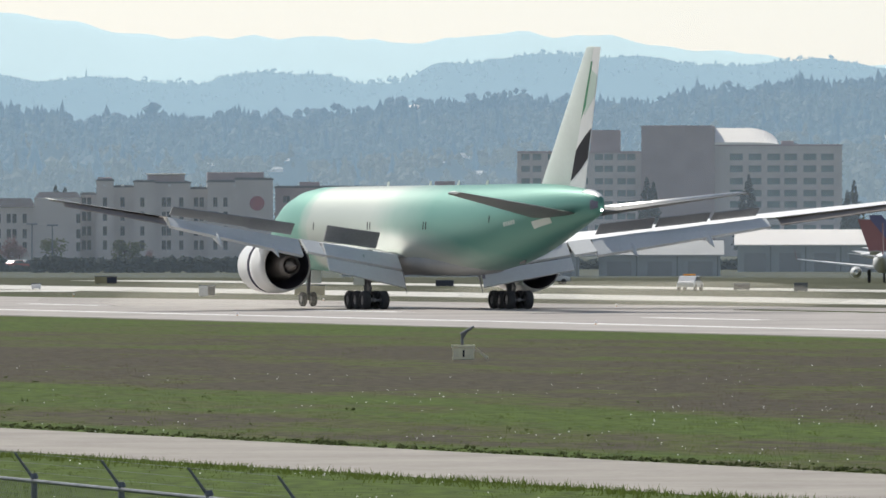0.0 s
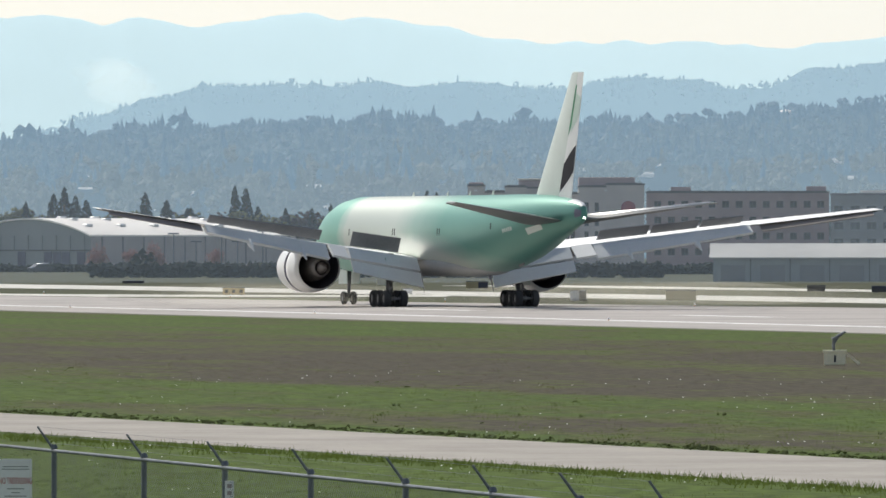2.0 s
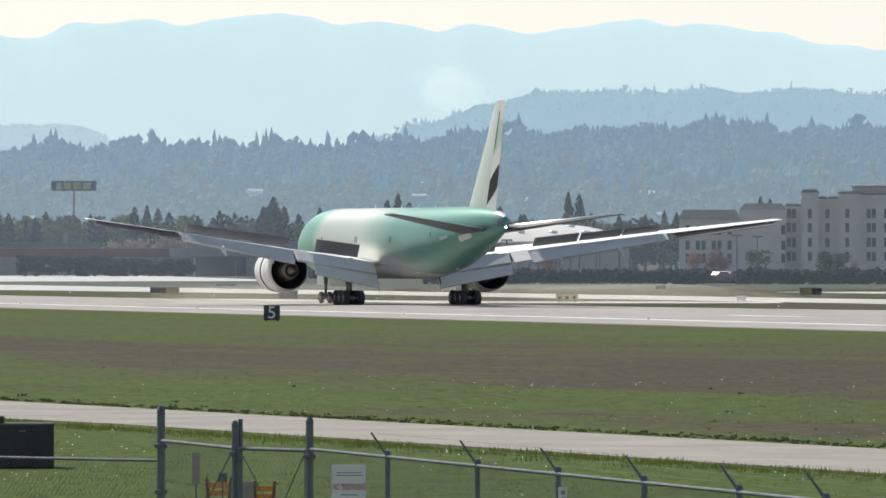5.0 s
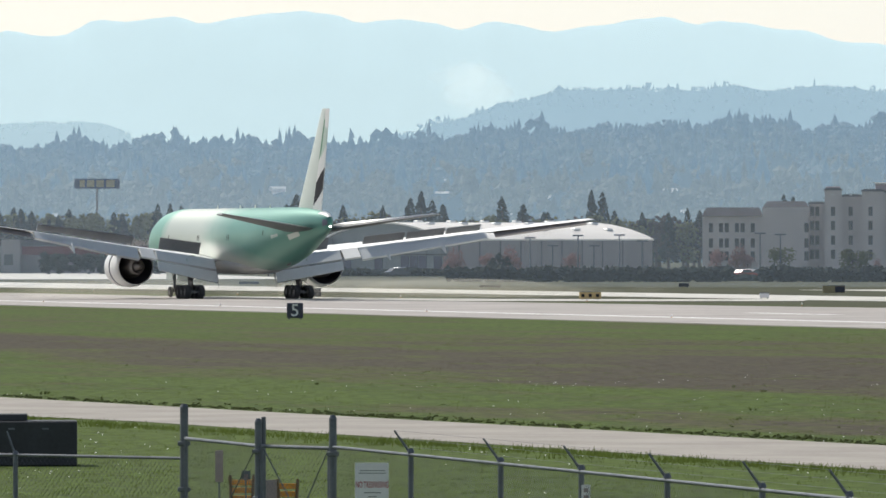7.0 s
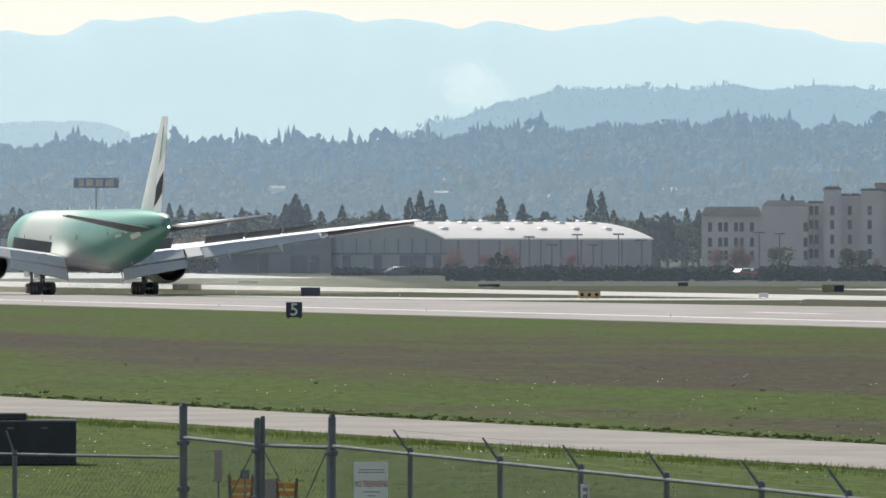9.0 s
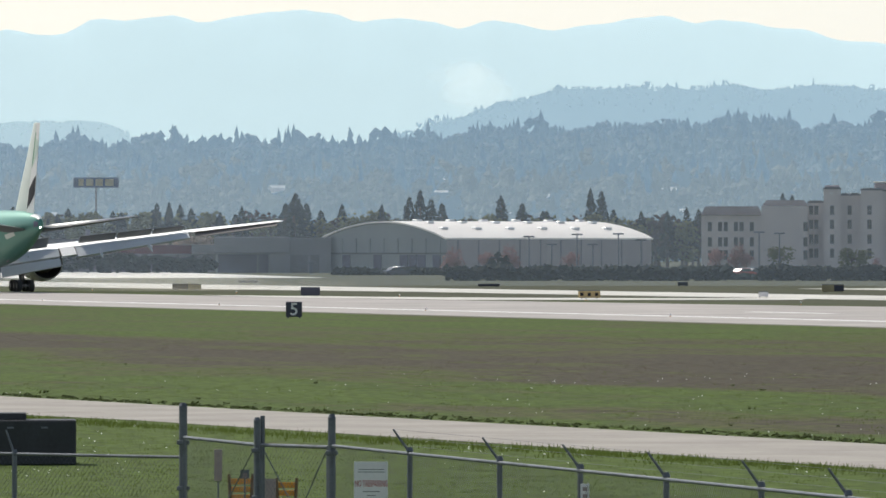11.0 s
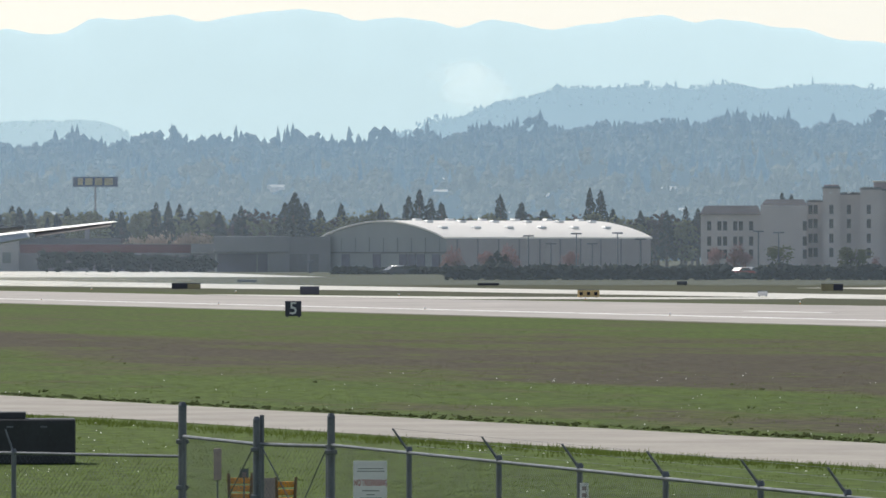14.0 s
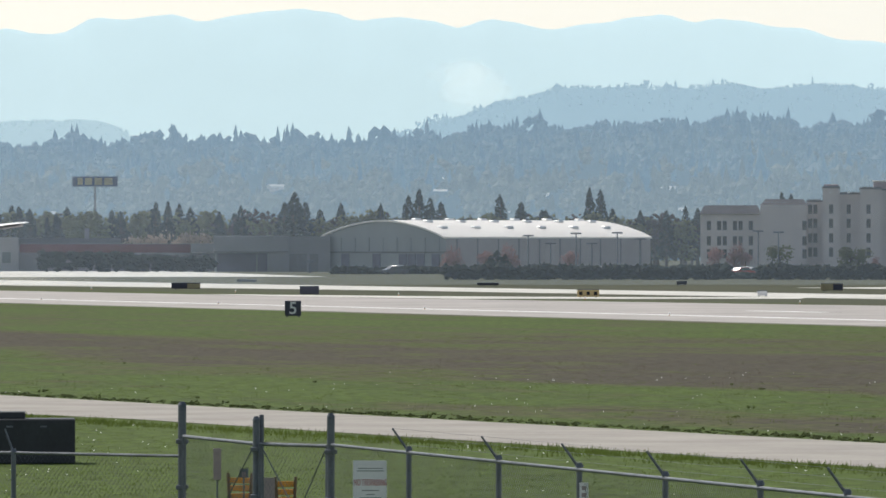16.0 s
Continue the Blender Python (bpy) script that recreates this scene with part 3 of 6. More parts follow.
def plant_slopes():
    rng = random.Random(3)
    rows, knoll = [], []
    for k in range(3400):
        u = rng.uniform(-200, 3000)
        d = 4590 - rng.random() ** 2 * 90
        t = (d - 4350) / 250
        v = lerp(380, profile(HILL, u), math.sin(t * math.pi / 2))
        h = rng.uniform(1.2, 3.2) + (2.2 if rng.random() < 0.05 else 0) + 1.4 * max(0, noise.noise((u * 0.03, 4.0, 0)))
        (knoll if u < 420 else rows).append((spot(u, d, height(v, d) - 1), h * (0.7 if u < 420 else 1), h * rng.uniform(0.25, 0.45), rng.random() < 0.6))
    rows.append((spot(1438, 4595, height(153, 4595)), 5.5, 1.1, True))
    forest("hill_trees", rows, M["hilltrees"], "conifers along the hilltop with blue haze painted in")
    forest("knoll_trees", knoll, M["knolltrees"], "trees on the far knoll with pale haze painted in")
    # the ridge: a dense crest of conifers, taller single firs, and mixed woods lower down
    rows, mid, low = [], [], []
    for k in range(13000):
        u = rng.uniform(-250, 3050)
        t = 1 - rng.random() ** 1.25
        d = lerp(2700, 4100, t)
        v = lerp(425, profile(RIDGE, u), math.sin(t * math.pi / 2))
        clump = noise.noise((u * 0.012, t * 5, 1.0)) + 0.5 * noise.noise((u * 0.04, t * 9, 3.0))
        h = rng.choice((3.2, 4.5, 5.5, 6.5)) * rng.uniform(0.8, 1.2) * (1 + 0.7 * max(-0.3, clump)) * (1.0 if t > 0.85 else 1.35)
        tall = t < 0.85 and rng.random() < 0.09
        if tall:
            h = h * 1.15 + (1.0 if t > 0.55 else 3.0)
        if t < 0.5 and clump < -0.3:
            continue
        firs = tall or rng.random() < 0.45 + 0.3 * t
        layer = rows if t + 0.25 * clump > 0.72 or (tall and t > 0.3) else (mid if t + 0.3 * clump > 0.42 else low)
        layer.append((spot(u, d, height(v, d) - 1.5), h, h * (rng.uniform(0.17, 0.24) if tall else rng.uniform(0.22, 0.36) if firs else rng.uniform(0.3, 0.45)), firs))
    forest("ridge_trees", rows, M["ridgetrees"], "dense conifers on the ridge with blue-grey haze painted in", 4)
    forest("mid_slope_trees", mid, M["midtrees"], "conifers on the middle slope with blue haze painted in", 4)
    for k in range(700):
        u = rng.uniform(-250, 3050)
        d = rng.uniform(2450, 3000)
        t = (d - 2700) / 1400
        v = lerp(425, profile(RIDGE, u), math.sin(max(0, t) * math.pi / 2))
        h = rng.uniform(3.0, 7.0)
        low.append((spot(u, d, max(0, height(v, d) - 1.0) if t > 0 else 0), h, h * rng.uniform(0.3, 0.5), rng.random() < 0.25))
    forest("slope_trees", low, M["slopetrees"], "mixed spring trees between distant houses with haze painted in")


plant_slopes()


def make_smoke():
    """A faint plume drifting up before the mountains, in a few overlapping soft-looking sheets."""
    rng = random.Random(4)
    o = thing("smoke_plume", spot(840, 4700, height(200, 4700)), 0, "faint pale smoke plume before the far mountains", "smoke")
    for k, (u, v, rx, rz) in enumerate(((850, 160, 62, 38), (838, 148, 52, 36), (812, 138, 52, 34), (825, 132, 34, 24), (866, 172, 40, 26))):
        bm = bmesh.new()
        c = spot(u, 4700 + k * 5, height(v, 4700)) - o.location
        ring_v = []
        for q in range(40):
            a = q * math.tau / 40
            w = 1 + 0.5 * noise.noise((math.cos(a) * 1.8, math.sin(a) * 1.8, k * 3.0)) + 0.12 * noise.noise((math.cos(a) * 6, math.sin(a) * 6, k * 3.0))
            ring_v.append(bm.verts.new(c + Vector((wide(rx, 4700) * math.cos(a) * w, 0, wide(rz, 4700) * math.sin(a) * w))))
        bm.faces.new(ring_v)
        part("puff", bm, M["smoke"], o)


make_smoke()

# ---- the airliner ----
def ring(y, zc, w, h, n=36):
    return [(w * math.cos(k * math.tau / n), y, zc + h * math.sin(k * math.tau / n)) for k in range(n)]


def aerofoil(le, te, thick, n=9):
    """A closed wing section from the leading to the trailing edge, two points; thick in metres, up is z."""
    le, te = Vector(le), Vector(te)
    top, bottom = [], []
    for k in range(n):
        t = (1 - math.cos(math.pi * k / (n - 1))) / 2
        y = thick * (1.48 * math.sqrt(t) - 0.63 * t - 1.76 * t * t + 1.42 * t ** 3 - 0.51 * t ** 4) if t < 1 else 0.01
        p = le.lerp(te, t)
        top.append(p + Vector((0, 0, y * 1.1)))
        bottom.append(p - Vector((0, 0, y * 0.7)))
    return top + bottom[-2:0:-1]


def panel(a, b, c, d, thick):
    """A thin slab on four corners."""
    pts = [Vector(p) for p in (a, b, c, d)]
    nrm = (pts[1] - pts[0]).cross(pts[3] - pts[0]).normalized() * thick / 2
    return loft([[p + nrm for p in pts], [p - nrm for p in pts]])


def make_wheel(parent, x, y, r, w):
    prof = [(-w / 2, r * 0.55), (-w / 2, r * 0.86), (-w * 0.38, r * 0.97), (-w * 0.2, r), (w * 0.2, r), (w * 0.38, r * 0.97), (w / 2, r * 0.86), (w / 2, r * 0.55)]
    spin = Matrix.Rotation(math.pi / 2, 4, "Z")
    bm = lathe(prof, 24)
    bmesh.ops.transform(bm, matrix=Matrix.Translation((x, y, r)) @ spin, verts=bm.verts)
    wheel = part("tyre", bm, M["tyre"], parent, smooth=True)
    bm = lathe([(-w * 0.42, 0.0), (-w * 0.42, r * 0.2), (-w * 0.3, r * 0.3), (-w * 0.36, r * 0.57), (w * 0.36, r * 0.57), (w * 0.3, r * 0.3), (w * 0.42, r * 0.2), (w * 0.42, 0.0)], 20)
    bmesh.ops.transform(bm, matrix=Matrix.Translation((x, y, r)) @ spin, verts=bm.verts)
    part("rim", bm, M["steel"], wheel, "steel wheel rim")


def wing_point(side, span, chord_t, lift=0.0):
    """A point of the wing plane: span from the centreline, chord_t 0 leading .. 1 trailing."""
    s = span
    le = lerp(13.2, -9.3, max(0, (s - 2.6)) / 29.8)
    te = lerp(-2.2, -3.7, (s - 2.6) / 7.4) if s < 10 else lerp(-3.7, -11.4, (s - 10) / 22.4)
    z = 4.05 + (s - 2.6) / 29.8 * 3.75
    return Vector((side * s, lerp(le, te, chord_t), z + lift - 0.32 * chord_t * (1 - 0.65 * min(1.0, max(0.0, s - 2.6) / 20))))


# stations of the body: along it, centre height, half width, half height
BODY = ((31.8, 4.75, 0.05, 0.05), (31.5, 4.78, 0.52, 0.5), (30.8, 4.88, 1.0, 0.98), (29.6, 5.05, 1.58, 1.55), (28.0, 5.28, 2.12, 2.15), (26.0, 5.5, 2.58, 2.65),
        (24.0, 5.62, 2.88, 2.95), (21.5, 5.7, 3.05, 3.08), (19, 5.7, 3.1, 3.1), (12, 5.7, 3.1, 3.1), (5, 5.7, 3.1, 3.1), (-2, 5.7, 3.1, 3.1), (-9, 5.7, 3.1, 3.1),
        (-12, 5.78, 3.06, 3.03), (-15, 5.95, 2.95, 2.87), (-18, 6.2, 2.72, 2.62), (-21, 6.52, 2.38, 2.28), (-24, 6.85, 1.92, 1.88), (-27, 7.12, 1.38, 1.45),
        (-29.5, 7.28, 0.85, 1.05), (-30.8, 7.33, 0.5, 0.8), (-31.5, 7.34, 0.18, 0.45))


def on_body(y, degrees, off):
    """A point off metres outside the body's skin, degrees round from its right side."""
    for (y0, *a), (y1, *b) in zip(BODY, BODY[1:]):
        if y >= y1:
            zc, w, h = (lerp(p, q, (y0 - y) / (y0 - y1)) for p, q in zip(a, b))
            break
    t = radians(degrees)
    return Vector(((w + off) * math.cos(t), y, zc + (h + off) * math.sin(t)))


def skin_patch(y0, y1, a0, a1, off, n=6):
    """A thin plate that follows the body's skin."""
    outer = [[on_body(lerp(y0, y1, j / n), lerp(a0, a1, k / n), off) for k in range(n + 1)] for j in range(n + 1)]
    inner = [[on_body(lerp(y0, y1, j / n), lerp(a0, a1, k / n), -0.05) for k in range(n + 1)] for j in range(n + 1)]
    return loft([o + i[::-1] for o, i in zip(outer, inner)])


def make_airliner():
    plane = thing("airliner", strip_at(230.6, 588.9), HEAD - 0.0045,
                  "twin-engine cargo airliner in green primer with flaps and spoilers raised", "airplane")
    # body
    part("fuselage", loft([ring(y, zc, w, h, 48) for y, zc, w, h in BODY]), M["primer"], plane, "green primer fuselage with pale panels", smooth=True)
    bm = loft([ring(y, zc, w, h, 32) for y, zc, w, h in ((15.5, 3.6, 1.0, 0.4), (13, 3.55, 1.9, 0.9), (9, 3.5, 2.3, 1.08), (2, 3.45, 2.45, 1.08), (-3, 3.42, 2.4, 1.06), (-6, 3.35, 2.2, 0.97), (-8.5, 3.25, 1.85, 0.82), (-11, 3.12, 1.25, 0.56), (-12.5, 3.02, 0.5, 0.24))])
    part("wing_fairing", bm, M["fairing"], plane, "pale grey wing-to-body fairing", smooth=True)
    for y in (16.4, 5.3, 4.8, -6.3, -5.8, -17.6):
        part("door_mark", skin_patch(y - 0.07, y + 0.07, 171, 181, 0.015), M["black"], plane)
    for y0, y1, a0, a1 in ((-23.4, -25.8, 198, 214),):
        part("stabiliser_root_plate", skin_patch(y1, y0, a0, a1, 0.02), M["tail"], plane, "bare pale skin at the tailplane root")
    part("stabiliser_root_plate", skin_patch(-25.8, -23.4, -36, -18, 0.02), M["tail"], plane)
    # the tail cone with its slanted exhaust; its sunlit top is painted white
    part("sunlit_tail_top", skin_patch(-31.3, -29.2, 55, 125, 0.03), M["white"], plane, "white patch for the sunlit top of the tail cone")
    part("tail_exhaust", skin_patch(-31.4, -30.7, 158, 205, 0.03), M["dark"], plane, "dark auxiliary exhaust opening")
    part("tail_light", lathe([(-31.4, 0.0), (-31.55, 0.09), (-31.65, 0.0)], 10), M["lamp"], plane, "glowing white tail light").location = (0.0, 0, 6.95)
    part("tail_skid", loft([[(-0.12, -16.5, 3.42), (0.12, -16.5, 3.42), (0.0, -16.5, 3.2)], [(-0.1, -17.6, 3.6), (0.1, -17.6, 3.6), (0.0, -17.6, 3.3)]]), M["steel"], plane)
    for y in (9.5, 1.0, -4.5, -10.0):
        part("antenna", loft([[(-0.03, y, 8.75), (0.03, y, 8.75), (0.03, y - 0.5, 8.75), (-0.03, y - 0.5, 8.75)], [(-0.02, y - 0.3, 9.12), (0.02, y - 0.3, 9.12), (0.02, y - 0.5, 9.12), (-0.02, y - 0.5, 9.12)]]), M["tail"], plane)
    part("belly_antenna", box(-0.04, 0.04, -9.8, -9.4, 2.2, 2.7), M["dark"], plane)
    # letters too small to read, on the flank
    for k in range(5):
        part("marking_bar", skin_patch(-19.9 - k * 0.34, -19.68 - k * 0.34, 186, 193, 0.012), M["tail"], plane)
    # fin and rudder
    def fin_sec(z, le, te, th):
        pts = aerofoil((0, le, 0), (0, te, 0), th)
        return [Vector((p.z, p.y, z)) for p in pts]
    part("fin", loft([fin_sec(8.0, -19.6, -25.9, 0.5), fin_sec(8.7, -20.5, -26.1, 0.46), fin_sec(18.0, -28.7, -30.25, 0.16), fin_sec(18.1, -29.1, -30.2, 0.05)]), M["tail"], plane, "pale grey fin", smooth=True)

    def on_rudder(t, c, off):
        """A point on the rudder's skin: t up, c from hinge to trailing edge, off metres outside it (signed side)."""
        z = lerp(8.35, 18.05, t)
        y = lerp(lerp(-26.1, -30.28, t), lerp(-28.5, -31.35, t), c)
        half = lerp(0.2, 0.07, t) * lerp(1.0, 0.12, c)
        return Vector((math.copysign(half + abs(off), off), y, z))
    rud = part("rudder", loft([[on_rudder(t, c, sd * 1e-6) for c, sd in ((0, -1), (1, -1), (1, 1), (0, 1))] for t in (0, 1)]), M["white"], plane, "white rudder with black and green emblem shapes")
    for side in (-1, 1):
        for name, mat, outline in (("emblem_black", "black", ((0.06, 0.02), (0.15, 0.6), (0.22, 0.97), (0.43, 0.97), (0.37, 0.5), (0.28, 0.02))),
                                   ("emblem_green", "green", ((0.5, 0.0), (0.58, 0.2), (0.9, 0.16), (0.9, 0.0))),
                                   ("emblem_pale_green", "palegreen", ((0.52, 0.22), (0.66, 0.97), (0.8, 0.97), (0.84, 0.22)))):
            a = [on_rudder(t, c, side * 0.004) for t, c in outline]
            b = [on_rudder(t, c, side * 0.02) for t, c in outline]
            part(name, loft([a, b]), M[mat], rud)
    # tailplane
    for side in (-1, 1):
        bm = loft([aerofoil((side * 1.0, -21.8, 6.5), (side * 1.0, -29.2, 6.75), 0.85), aerofoil((side * 10.55, -29.8, 8.05), (side * 10.55, -32.1, 8.12), 0.22),
                   aerofoil((side * 10.75, -30.4, 8.08), (side * 10.75, -32.0, 8.02), 0.05)])
        stab = part("tailplane", bm, M["stab"], plane, "dark grey tailplane", smooth=True)
        # sun glare on the tailplane's top, put in as a bright plate
        bm = loft([[Vector((side * x, lerp(le, te, c), lerp(z0, z1, c) + th * k + up)) for c, k, up in ((0.05, 0.33, 0.03), (0.3, 0.55, 0.03), (0.7, 0.33, 0.03), (0.7, 0.33, -0.03), (0.3, 0.55, -0.03), (0.05, 0.33, -0.03))]
                   for x, le, te, z0, z1, th in ((2.6, -23.14, -29.69, 6.76, 6.98, 0.745), (10.5, -29.76, -32.09, 8.04, 8.11, 0.225))])
        part("upper_skin", bm, M["wing"], stab, "bright plate standing in for sun glare on the tailplane top", smooth=True)
    # wings
    for side in (-1, 1):
        secs = [aerofoil(wing_point(side, s, 0), wing_point(side, s, c), th) for s, c, th in
                ((1.5, 0.88, 0.8), (2.6, 0.88, 0.78), (6, 0.86, 0.6), (10, 0.84, 0.42), (16, 0.82, 0.3), (22.5, 0.82, 0.22), (23, 0.98, 0.22), (28, 0.98, 0.15), (32.0, 0.98, 0.09), (32.4, 0.97, 0.04))]
        part("wing", loft(secs), M["wing"], plane, "grey swept wing", smooth=True)
        bm = loft([aerofoil(wing_point(side, s, 0.1, -0.1), wing_point(side, s, 0.97, -0.1), th) for s, th in ((23.2, 0.22), (32.1, 0.1))])
        part("wing_underside", bm, M["under"], plane, "brown-grey primer under the outer wing")

        def flap(s0, s1, c0, drop0, drop1, back0, back1, name):
            a, b = wing_point(side, s0, c0, -0.05), wing_point(side, s1, c0, -0.05)
            d = a + Vector((0, -back0, -drop0))
            c = b + Vector((0, -back1, -drop1))
            return part(name, panel(a, b, c, d, 0.24), M["flap"], plane, "pale grey lowered flap")
        flap(3.0, 9.3, 0.87, 1.0, 0.85, 0.95, 0.85, "inboard_flap")
        a, b = wing_point(side, 3.0, 0.87, -1.2) + Vector((0, -1.08, 0)), wing_point(side, 9.3, 0.87, -1.05) + Vector((0, -0.98, 0))
        part("aft_flap", panel(a, b, b + Vector((0, -0.6, -0.85)), a + Vector((0, -0.7, -1.1)), 0.14), M["flap"], plane)
        part("flap_end_plate", panel(a + Vector((-side * 0.1, 1.5, 1.1)), a + Vector((-side * 0.1, 0, 0)), a + Vector((-side * 0.1, -0.7, -1.5)), a + Vector((-side * 0.1, 0.3, -0.2)), 0.05), M["steel"], plane)
        # a dark plate stands in for the shade of the open cove
        part("cove_shade_plate", panel(wing_point(side, 9.5, 0.62, -0.35), wing_point(side, 11.0, 0.62, -0.3), wing_point(side, 11.0, 0.86, -0.62), wing_point(side, 9.5, 0.86, -0.7), 0.1), M["hotmetal"], plane, "dark plate put in for the shaded cove beside the flap")
        flap(11.2, 22.7, 0.82, 1.15, 0.62, 1.15, 0.85, "outboard_flap")
        a, b = wing_point(side, 23.2, 0.93, -0.12), wing_point(side, 31.6, 0.93, -0.08)
        part("aileron", panel(a, b, b + Vector((0, -0.45, -0.3)), a + Vector((0, -0.7, -0.45)), 0.07), M["under"], plane, "brown primer aileron")
        part("flaperon", panel(wing_point(side, 9.5, 0.84), wing_point(side, 11.0, 0.84), wing_point(side, 11.0, 0.97, -0.85), wing_point(side, 9.5, 0.97, -0.9), 0.2), M["flap"], plane)
        for s0, s1, rise in ((4.2, 8.5, 1.1), (11.6, 15.4, 0.75), (15.5, 19.0, 0.65), (19.1, 22.2, 0.55)):
            a, b = wing_point(side, s0, 0.78, 0.3), wing_point(side, s1, 0.74, 0.25)
            part("spoiler", panel(a, b, b + Vector((0, -0.75, rise)), a + Vector((0, -0.8, rise)), 0.08), M["spoiler"], plane, "raised dark grey spoiler panel")
        for s in (5.8, 13.6, 18.6):
            p = wing_point(side, s, 0.78, -0.3)
            bm = loft([ring(0, 0, 0.05, 0.05, 12), ring(-1.0, -0.2, 0.22, 0.3, 12), ring(-2.0, -0.6, 0.22, 0.32, 12), ring(-3.0, -1.2, 0.04, 0.05, 12)])
            part("flap_track_fairing", bm, M["flap"], plane, smooth=True).location = p + Vector((0, 0.8, 0))
        # engine
        ex, ez = side * 9.61, 3.08
        cowl = part("engine_cowl", lathe([(9.9, 1.5), (10.15, 1.62), (10.1, 1.75), (9.6, 1.88), (8.4, 1.98), (7.45, 2.0)], 40), M["white"], plane, "white engine fan cowl", smooth=True)
        cowl.location = (ex, -0.35, ez)
        lip = part("intake_lip", lathe([(9.6, 1.45), (9.95, 1.5), (10.2, 1.63), (10.14, 1.76)], 40), M["chrome"], cowl, "polished intake lip", smooth=True)
        # a dark-coloured ring gives the open reverser gap its shade
        part("gap_shade_ring", lathe([(7.44, 1.995), (7.44, 1.78), (6.8, 1.78)], 40), M["dark"], cowl)
        part("reverser_sleeve", lathe([(6.95, 1.75), (6.95, 2.0), (6.4, 1.99), (5.4, 1.9), (4.5, 1.76), (4.52, 1.7), (5.6, 1.74), (7.0, 1.72)], 40), M["white"], cowl, "white sliding reverser sleeve", smooth=True)
        part("fan_duct", lathe([(9.4, 0.0), (9.4, 1.46), (7.0, 1.68), (5.4, 1.69), (4.65, 1.66)], 40), M["dark"], cowl, smooth=True)
        part("core_cowl", lathe([(7.2, 1.15), (5.6, 1.05), (4.4, 0.8), (3.7, 0.66), (3.7, 0.58), (4.4, 0.55)], 32), M["hotmetal"], cowl, "dark metal core nozzle", smooth=True)
        part("nozzle_plug", lathe([(4.6, 0.5), (3.6, 0.42), (2.9, 0.12), (2.75, 0.0)], 24), M["hotmetal"], cowl, smooth=True)
        part("intake_fan", lathe([(9.45, 1.45), (9.5, 0.4), (9.9, 0.0)], 32), M["steel"], cowl)
        bm = loft([[(x * 0.22, y, z) for x, y, z in ((-1, 9.0, 4.75), (1, 9.0, 4.75), (1, 3.2, 4.0), (-1, 3.2, 4.0))], [(x * 0.22, y, z) for x, y, z in ((-1, 8.0, 5.3), (1, 8.0, 5.3), (1, 1.5, 4.9), (-1, 1.5, 4.9))]])
        part("engine_pylon", bm, M["tail"], plane).location = (ex, 0, -0.1)
        # main undercarriage
        gx, gy = side * 5.49, -0.95
        part("gear_strut", tube((gx, gy, 0.65), (gx - side * 0.25, gy + 0.3, 4.2), 0.24, 0.3, 14), M["steel"], plane, smooth=True)
        part("bogie_beam", box(gx - 0.14, gx + 0.14, gy - 1.6, gy + 1.6, 0.5, 0.8, bevel=0.06), M["steel"], plane)
        part("side_brace", tube((gx, gy + 0.1, 1.7), (gx - side * 2.0, gy + 0.3, 3.6), 0.12), M["steel"], plane)
        part("drag_brace", tube((gx, gy, 1.5), (gx, gy + 2.6, 3.5), 0.1), M["steel"], plane)
        part("torque_link", loft([[(gx - 0.1, gy - 0.3, 1.0), (gx + 0.1, gy - 0.3, 1.0), (gx + 0.1, gy - 0.8, 1.5), (gx - 0.1, gy - 0.8, 1.5)], [(gx - 0.1, gy - 0.2, 2.0), (gx + 0.1, gy - 0.2, 2.0), (gx + 0.1, gy - 0.75, 1.6), (gx - 0.1, gy - 0.75, 1.6)]]), M["steel"], plane)
        part("gear_door", box(gx + side * 0.5, gx + side * 0.58, gy - 0.9, gy + 1.2, 1.7, 3.9, bevel=0.03), M["tail"], plane)
        for y in (gy - 1.46, gy, gy + 1.46):
            part("axle", tube((gx - 0.95, y, 0.64), (gx + 0.95, y, 0.64), 0.09), M["steel"], plane)
            for dx in (-0.7, 0.7):
                make_wheel(plane, gx + dx, y, 0.66, 0.52)
    # nose undercarriage
    part("nose_strut", tube((0, 25.9, 0.5), (0, 25.6, 3.4), 0.13, 0.17, 12), M["steel"], plane, smooth=True)
    part("nose_brace", tube((0, 25.8, 1.4), (0, 27.8, 3.2), 0.07), M["steel"], plane)
    part("nose_axle", tube((-0.5, 25.9, 0.53), (0.5, 25.9, 0.53), 0.07), M["steel"], plane)
    for side in (-1, 1):
        make_wheel(plane, side * 0.4, 25.9, 0.53, 0.36)
        part("nose_gear_door", box(side * 0.55 - 0.03, side * 0.55 + 0.03, 24.6, 26.8, 1.7, 2.9), M["tail"], plane)
    return plane


airliner = make_airliner()


def make_dust():
    """Dust and warm exhaust low over the concrete behind the engines, in thin rigid sheets that follow the airliner."""
    o = thing("exhaust_dust", strip_at(230.6, 588.9), HEAD, "low pale dust and exhaust blown behind the engines", "dust")
    for k, (x, y, rx, rz) in enumerate(((20, 3, 14, 1.0), (22, 10, 18, 1.3), (26, 22, 24, 1.1), (-4, 34, 14, 1.1), (-12, 12, 9, 1.0))):
        bm = bmesh.new()
        vs = []
        for q in range(48):
            a = q * math.tau / 48
            w = 1 + 0.3 * noise.noise((math.cos(a) * 2, math.sin(a) * 2, k * 5.0))
            vs.append(bm.verts.new((x + rx * w * math.cos(a), y + 0.5 * math.sin(3 * a), max(0.06, 0.6 + rz * w * math.sin(a)))))
        bm.faces.new(vs)
        part("dust_sheet", bm, M["dust"], o)
    return o


